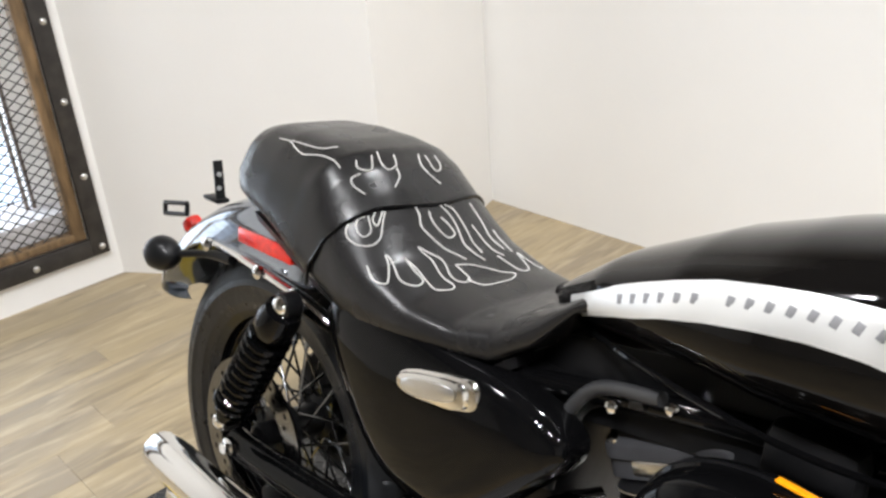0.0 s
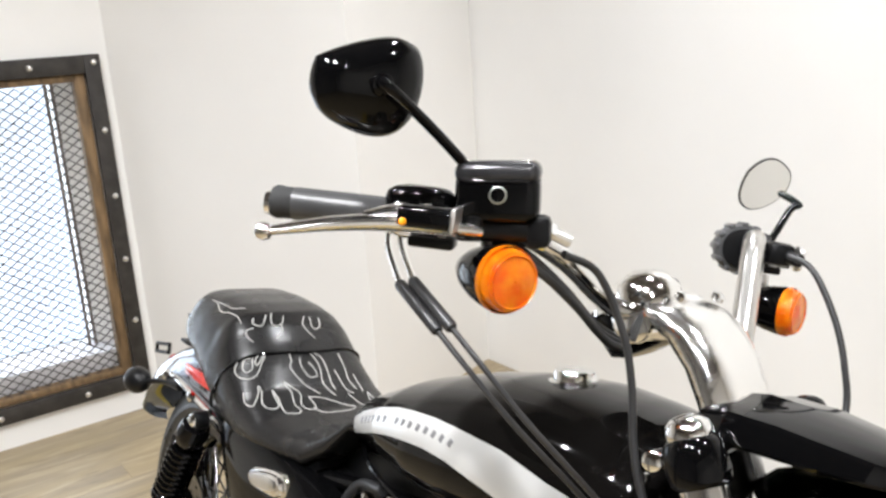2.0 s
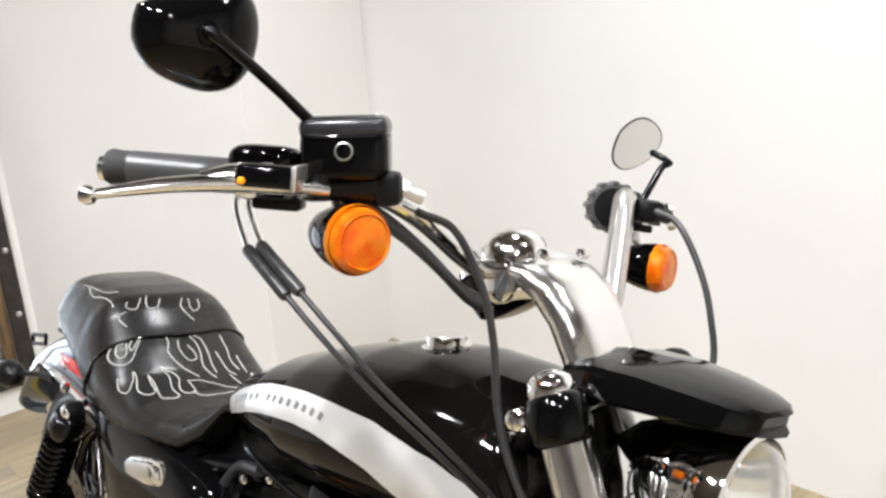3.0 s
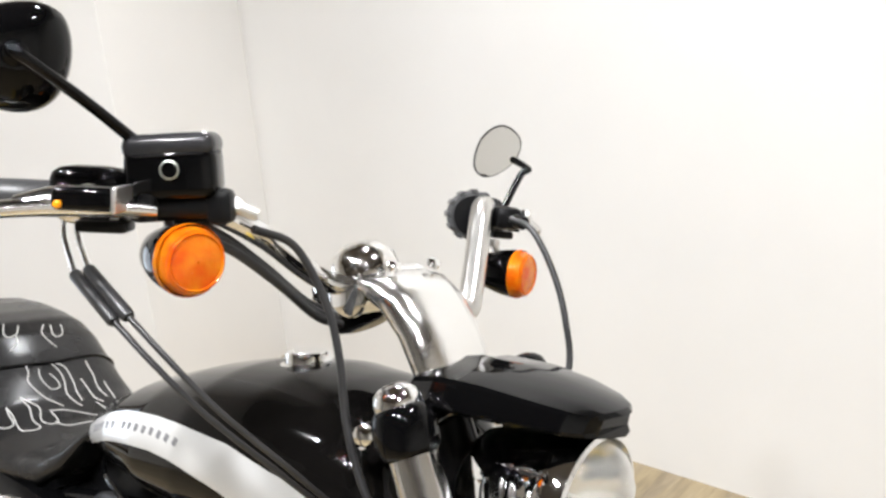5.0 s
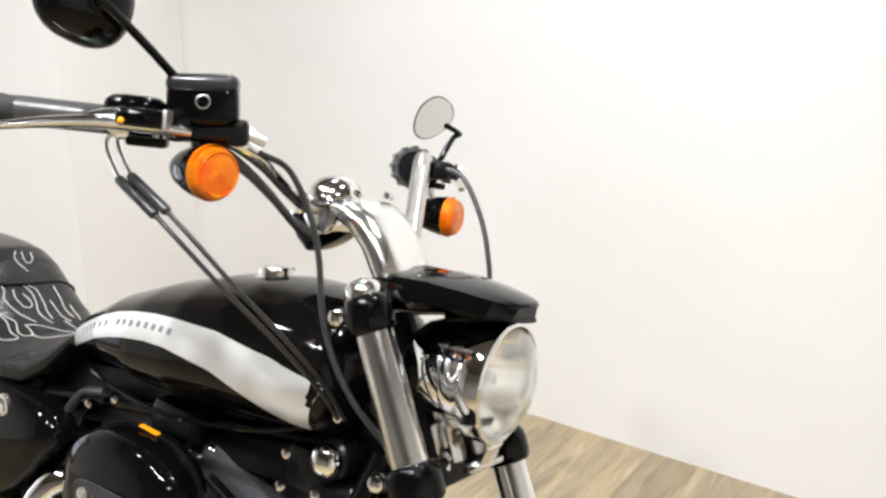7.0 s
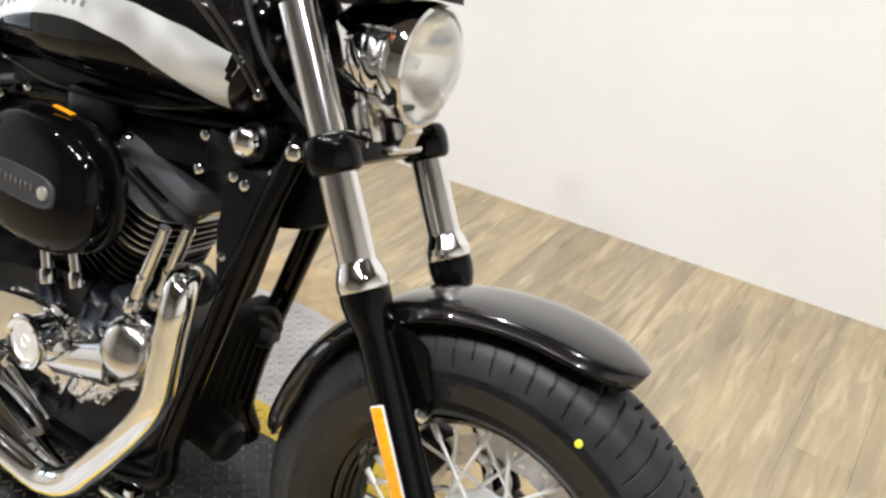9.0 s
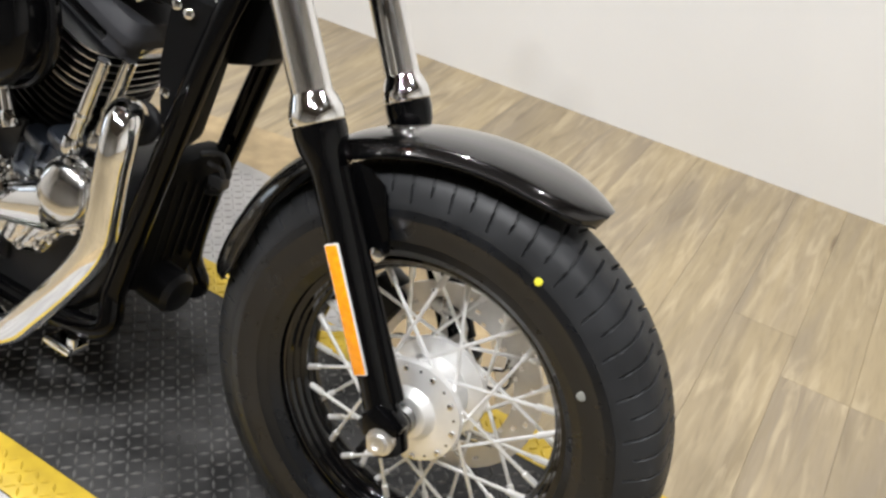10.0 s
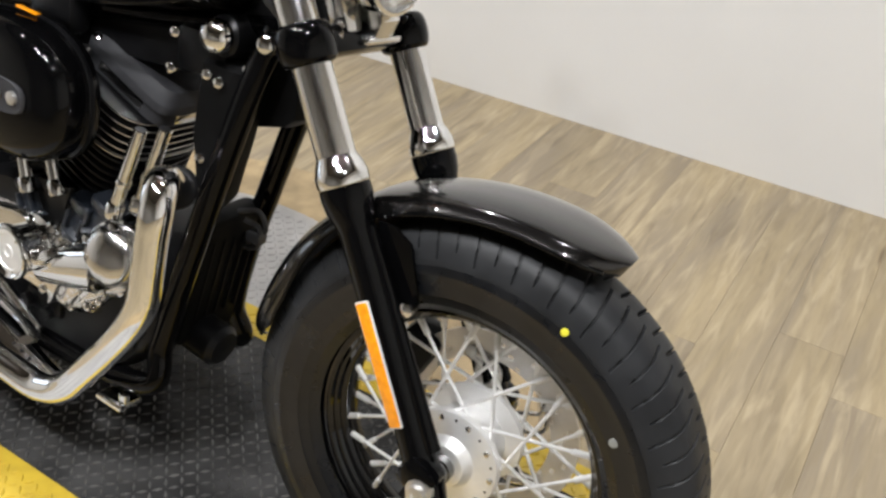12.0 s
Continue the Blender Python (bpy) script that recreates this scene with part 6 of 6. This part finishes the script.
bp("warning_label", block(-0.130, -0.1535, 0.7375, 0.045, 0.010, 0.003, 0.001, Matrix.Rotation(radians(4), 4, "Y")), "amber_reflector", air, "small orange label")
bp("intake", rod((-0.13, -0.06, 0.62), (-0.13, -0.125, 0.64), 0.05), "satin")

# exhaust
ex = [(0.118, -0.085, 0.524), (0.150, -0.140, 0.558), (0.174, -0.172, 0.564), (0.184, -0.187, 0.538), (0.179, -0.189, 0.49), (0.174, -0.190, 0.43), (0.168, -0.190, 0.385), (0.148, -0.190, 0.340), (0.105, -0.190, 0.278), (0.042, -0.191, 0.199), (0.004, -0.192, 0.155), (-0.04, -0.193, 0.130), (-0.10, -0.194, 0.124), (-0.30, -0.199, 0.155), (-0.56, -0.200, 0.198)]
pipe = bp("exhaust_pipe", tube(ex, 0.0248, 20, 8), "chrome", label="chrome front exhaust pipe")
bp("exhaust_flange", lathe([(0.033, -0.006), (0.034, 0.0), (0.034, 0.010), (0.028, 0.014)], (0.122, -0.090, 0.527), (0.5, -0.75, 0.4), 24), "satin", pipe)
bp("rear_exhaust_pipe", tube([(-0.36, -0.09, 0.57), (-0.40, -0.14, 0.55), (-0.42, -0.165, 0.48), (-0.41, -0.172, 0.38), (-0.44, -0.175, 0.29), (-0.52, -0.178, 0.255), (-0.62, -0.18, 0.262)], 0.0255, 18, 8), "chrome", label="chrome rear exhaust pipe")
shield = bp("heat_shield", tube([(-0.085, -0.150, 0.100), (-0.13, -0.152, 0.115), (-0.25, -0.155, 0.155), (-0.42, -0.160, 0.200)], 0.027, 18, 6), "chrome", label="perforated chrome heat shield")
for k in range(14):
    bp("shield_hole", lathe([(0.0038, 0.0), (0.0030, 0.0012), (0.0005, 0.0013)], (-0.125 - 0.020 * k, -0.166, 0.138 + 0.0063 * k), (0.25, -0.55, 0.80), 8), "matt", shield)
bp("lower_bracket", join(block(0.055, -0.130, 0.128, 0.060, 0.045, 0.012, 0.004), rod((0.075, -0.135, 0.130), (0.075, -0.135, 0.150), 0.009)), "chrome", label="chrome lower engine bracket")
for z0, z1, y, x0, x1 in ((0.188, 0.190, -0.176, -0.54, -1.200), (0.252, 0.256, -0.197, -0.60, -1.250)):
    a, b = V((x0, y, z0)), V((x1, y, z1))
    ln = (b - a).length
    muf = bp("muffler", lathe([(0.026, 0), (0.029, 0.03), (0.038, 0.07), (0.040, 0.10), (0.041, ln - 0.06), (0.039, ln - 0.01), (0.036, ln), (0.032, ln - 0.004), (0.027, ln - 0.03), (0.002, ln - 0.04)], a, b - a, 32), "chrome", label="chrome muffler")
    bp("muffler_strap", lathe([(0.0415, 0.30), (0.043, 0.302), (0.043, 0.318), (0.0415, 0.32)], a, b - a, 32), "chrome", muf)

# small engine parts round the neck and front
bp("horn", lathe([(0.022, 0.0), (0.025, 0.005), (0.025, 0.014), (0.022, 0.020), (0.013, 0.027), (0.001, 0.029)], (0.178, -0.080, 0.772), (0.35, -1, 0.1), 30), "chrome", label="round chrome horn cover")
bp("horn_body", rod((0.185, -0.01, 0.768), (0.180, -0.080, 0.772), 0.030), "satin")
bp("neck_plate", join(plate([(0.10, 0.70), (0.22, 0.71), (0.27, 0.79), (0.22, 0.85), (0.12, 0.80)], -0.035, 0.035), block(0.135, -0.05, 0.735, 0.10, 0.05, 0.07, 0.015)), "satin")
for x, y, z in ((0.16, -0.08, 0.712), (0.225, -0.07, 0.735), (0.235, -0.062, 0.70), (0.105, -0.09, 0.76), (0.20, -0.098, 0.845), (-0.503, -0.05, 0.688), (-0.369, -0.098, 0.702), (-0.295, -0.098, 0.731), (0.095, -0.086, 0.705), (0.26, -0.05, 0.77), (0.188, -0.086, 0.708), (0.158, -0.082, 0.585)):
    bp("frame_bolt", lathe([(0.0075, 0), (0.0075, 0.005), (0.004, 0.007)], (x, y, z), (0.3, -1, 0.15), 12), "chrome")
regulator = bp("regulator", block(0.112, 0.015, 0.345, 0.045, 0.135, 0.26, 0.014, Matrix.Rotation(radians(12), 4, "Y")), "matt", label="black finned regulator")
for k in range(5):
    bp("regulator_fin", block(0.132 + 0.0012 * k, -0.03 + 0.022 * k, 0.35, 0.012, 0.005, 0.16, 0.001, Matrix.Rotation(radians(12), 4, "Y")), "matt", regulator)
bp("front_engine_mount", plate([(0.150, 0.735), (0.238, 0.735), (0.214, 0.62), (0.190, 0.52), (0.172, 0.50), (0.150, 0.55), (0.138, 0.62)], -0.082, -0.030, 0.06), "matt", label="black front engine mount")
bp("neck_gusset", plate([(0.170, 0.80), (0.290, 0.79), (0.284, 0.670), (0.266, 0.655), (0.214, 0.640), (0.190, 0.70)], -0.030, 0.030, 0.04), "matt", label="black frame gusset under the steering head")
for pts in ([(0.165, 0.02, 0.46), (0.188, 0.03, 0.45), (0.184, 0.035, 0.415), (0.155, 0.04, 0.40)], [(0.150, 0.02, 0.47), (0.180, 0.035, 0.475), (0.194, 0.04, 0.445), (0.165, 0.045, 0.42), (0.140, 0.04, 0.39)]):
    bp("wire", tube(pts, 0.0045, 8, 8), "hose")
bp("wire_plug", block(0.180, 0.035, 0.430, 0.030, 0.022, 0.020, 0.004), "hose")
bp("oil_filter", lathe([(0.030, 0), (0.038, 0.006), (0.038, 0.085), (0.030, 0.095), (0.002, 0.098)], (0.07, 0.0, 0.235), (1, 0, -0.15), 28), "satin", label="black oil filter")
bp("wire_clip", join(tube([(0.225, 0.06, 0.33), (0.25, 0.06, 0.345), (0.262, 0.06, 0.325), (0.245, 0.06, 0.30)], 0.004, 8, 6), block(0.235, 0.06, 0.285, 0.04, 0.03, 0.03, 0.006)), "satin")
for k, (p0, p1) in enumerate((((-0.43, -0.12, 0.60), (-0.30, -0.115, 0.745)), ((-0.44, -0.10, 0.56), (-0.33, -0.09, 0.72)))):
    a, b = V(p0), V(p1)
    bp("oil_hose", tube([a, a + V((0.0, 0.01, 0.05)), (a + b) / 2 + V((-0.03, 0.02, 0.04)), b], 0.009, 12, 8), "hose", label="black oil hose")
bp("frame_backbone", rings([[V((x, y * w, z + dz)) for y, dz in ((-1, -0.05), (-0.8, 0.05), (0.8, 0.05), (1, -0.05))] for x, z, w in
                            ((-0.56, 0.66, 0.07), (-0.45, 0.70, 0.075), (-0.3, 0.725, 0.075), (-0.1, 0.735, 0.065), (0.1, 0.745, 0.055), (0.22, 0.77, 0.035))]), "satin", label="black frame backbone and wiring tray")
bp("coil_cover", block(-0.145, -0.085, 0.735, 0.10, 0.05, 0.07, 0.02), "satin", label="black coil cover under the tank")
peg = bp("foot_peg", rod((-0.29, -0.13, 0.24), (-0.30, -0.285, 0.255), 0.016), "grip", label="black rubber foot peg")
bp("peg_mount", join(block(-0.29, -0.125, 0.235, 0.06, 0.03, 0.05, 0.008), rod((-0.29, -0.12, 0.235), (-0.12, -0.15, 0.19), 0.010)), "chrome", peg)
bp("brake_pedal", tube([(-0.27, -0.145, 0.215), (-0.15, -0.165, 0.21), (-0.05, -0.21, 0.235), (-0.03, -0.24, 0.25)], [0.010, 0.009, 0.009, 0.012], 12, 6, flat=0.6), "chrome", label="chrome brake pedal")
bp("side_stand", tube([(-0.10, 0.13, 0.19), (-0.08, 0.21, 0.11), (-0.07, 0.285, -0.052)], [0.014, 0.012, 0.012], 12, 6), "black", label="black side stand")
bp("primary_cover", dome(-0.28, 0.19, 0.30, oval(0.30, 0.11, 40, 2.4), ((0.9, 0.0), (1.0, 0.02), (1.0, 0.09))), "chrome")
bp("engine_mount_plate", plate([(-0.47, 0.20), (-0.40, 0.22), (-0.38, 0.46), (-0.44, 0.50), (-0.52, 0.46)], -0.125, -0.115), "satin")

# ---------------------------------------------------------------- floor planks, last
PW = 0.152
lengths = (0.76, 1.06, 1.36)
plank_mesh = {}


def plank_of(ln):
    """One mesh for every length of board."""
    if ln not in plank_mesh:
        g = block(0, 0, -0.005, PW - 0.0005, ln - 0.0006, 0.0098, 0.0003, seg=1)
        plank_mesh[ln] = mesh_from("plank", g[0], g[1], M["plank"], smooth=False)
    return plank_mesh[ln]


pick = random.Random(7)
x = X0 - 0.02 + PW / 2
while x < X1 + 0.05:
    y = Y0 - 0.02
    while y < Y1 + 0.01:
        ln = pick.choice(lengths) if y > Y0 else pick.choice((0.40, 0.70, 1.0))
        if y + ln > Y1 - 0.25:
            ln = round((Y1 + 0.03 - y) / 0.05 + 0.5) * 0.05
        if ln > 0:
            ob = new("plank", plank_of(round(ln, 2)))
            ob.parent = subfloor
            ob.matrix_local = pose(x, y + ln / 2, FLOOR, 0, 0, 180 * pick.randint(0, 1))
        y += ln
    x += PW
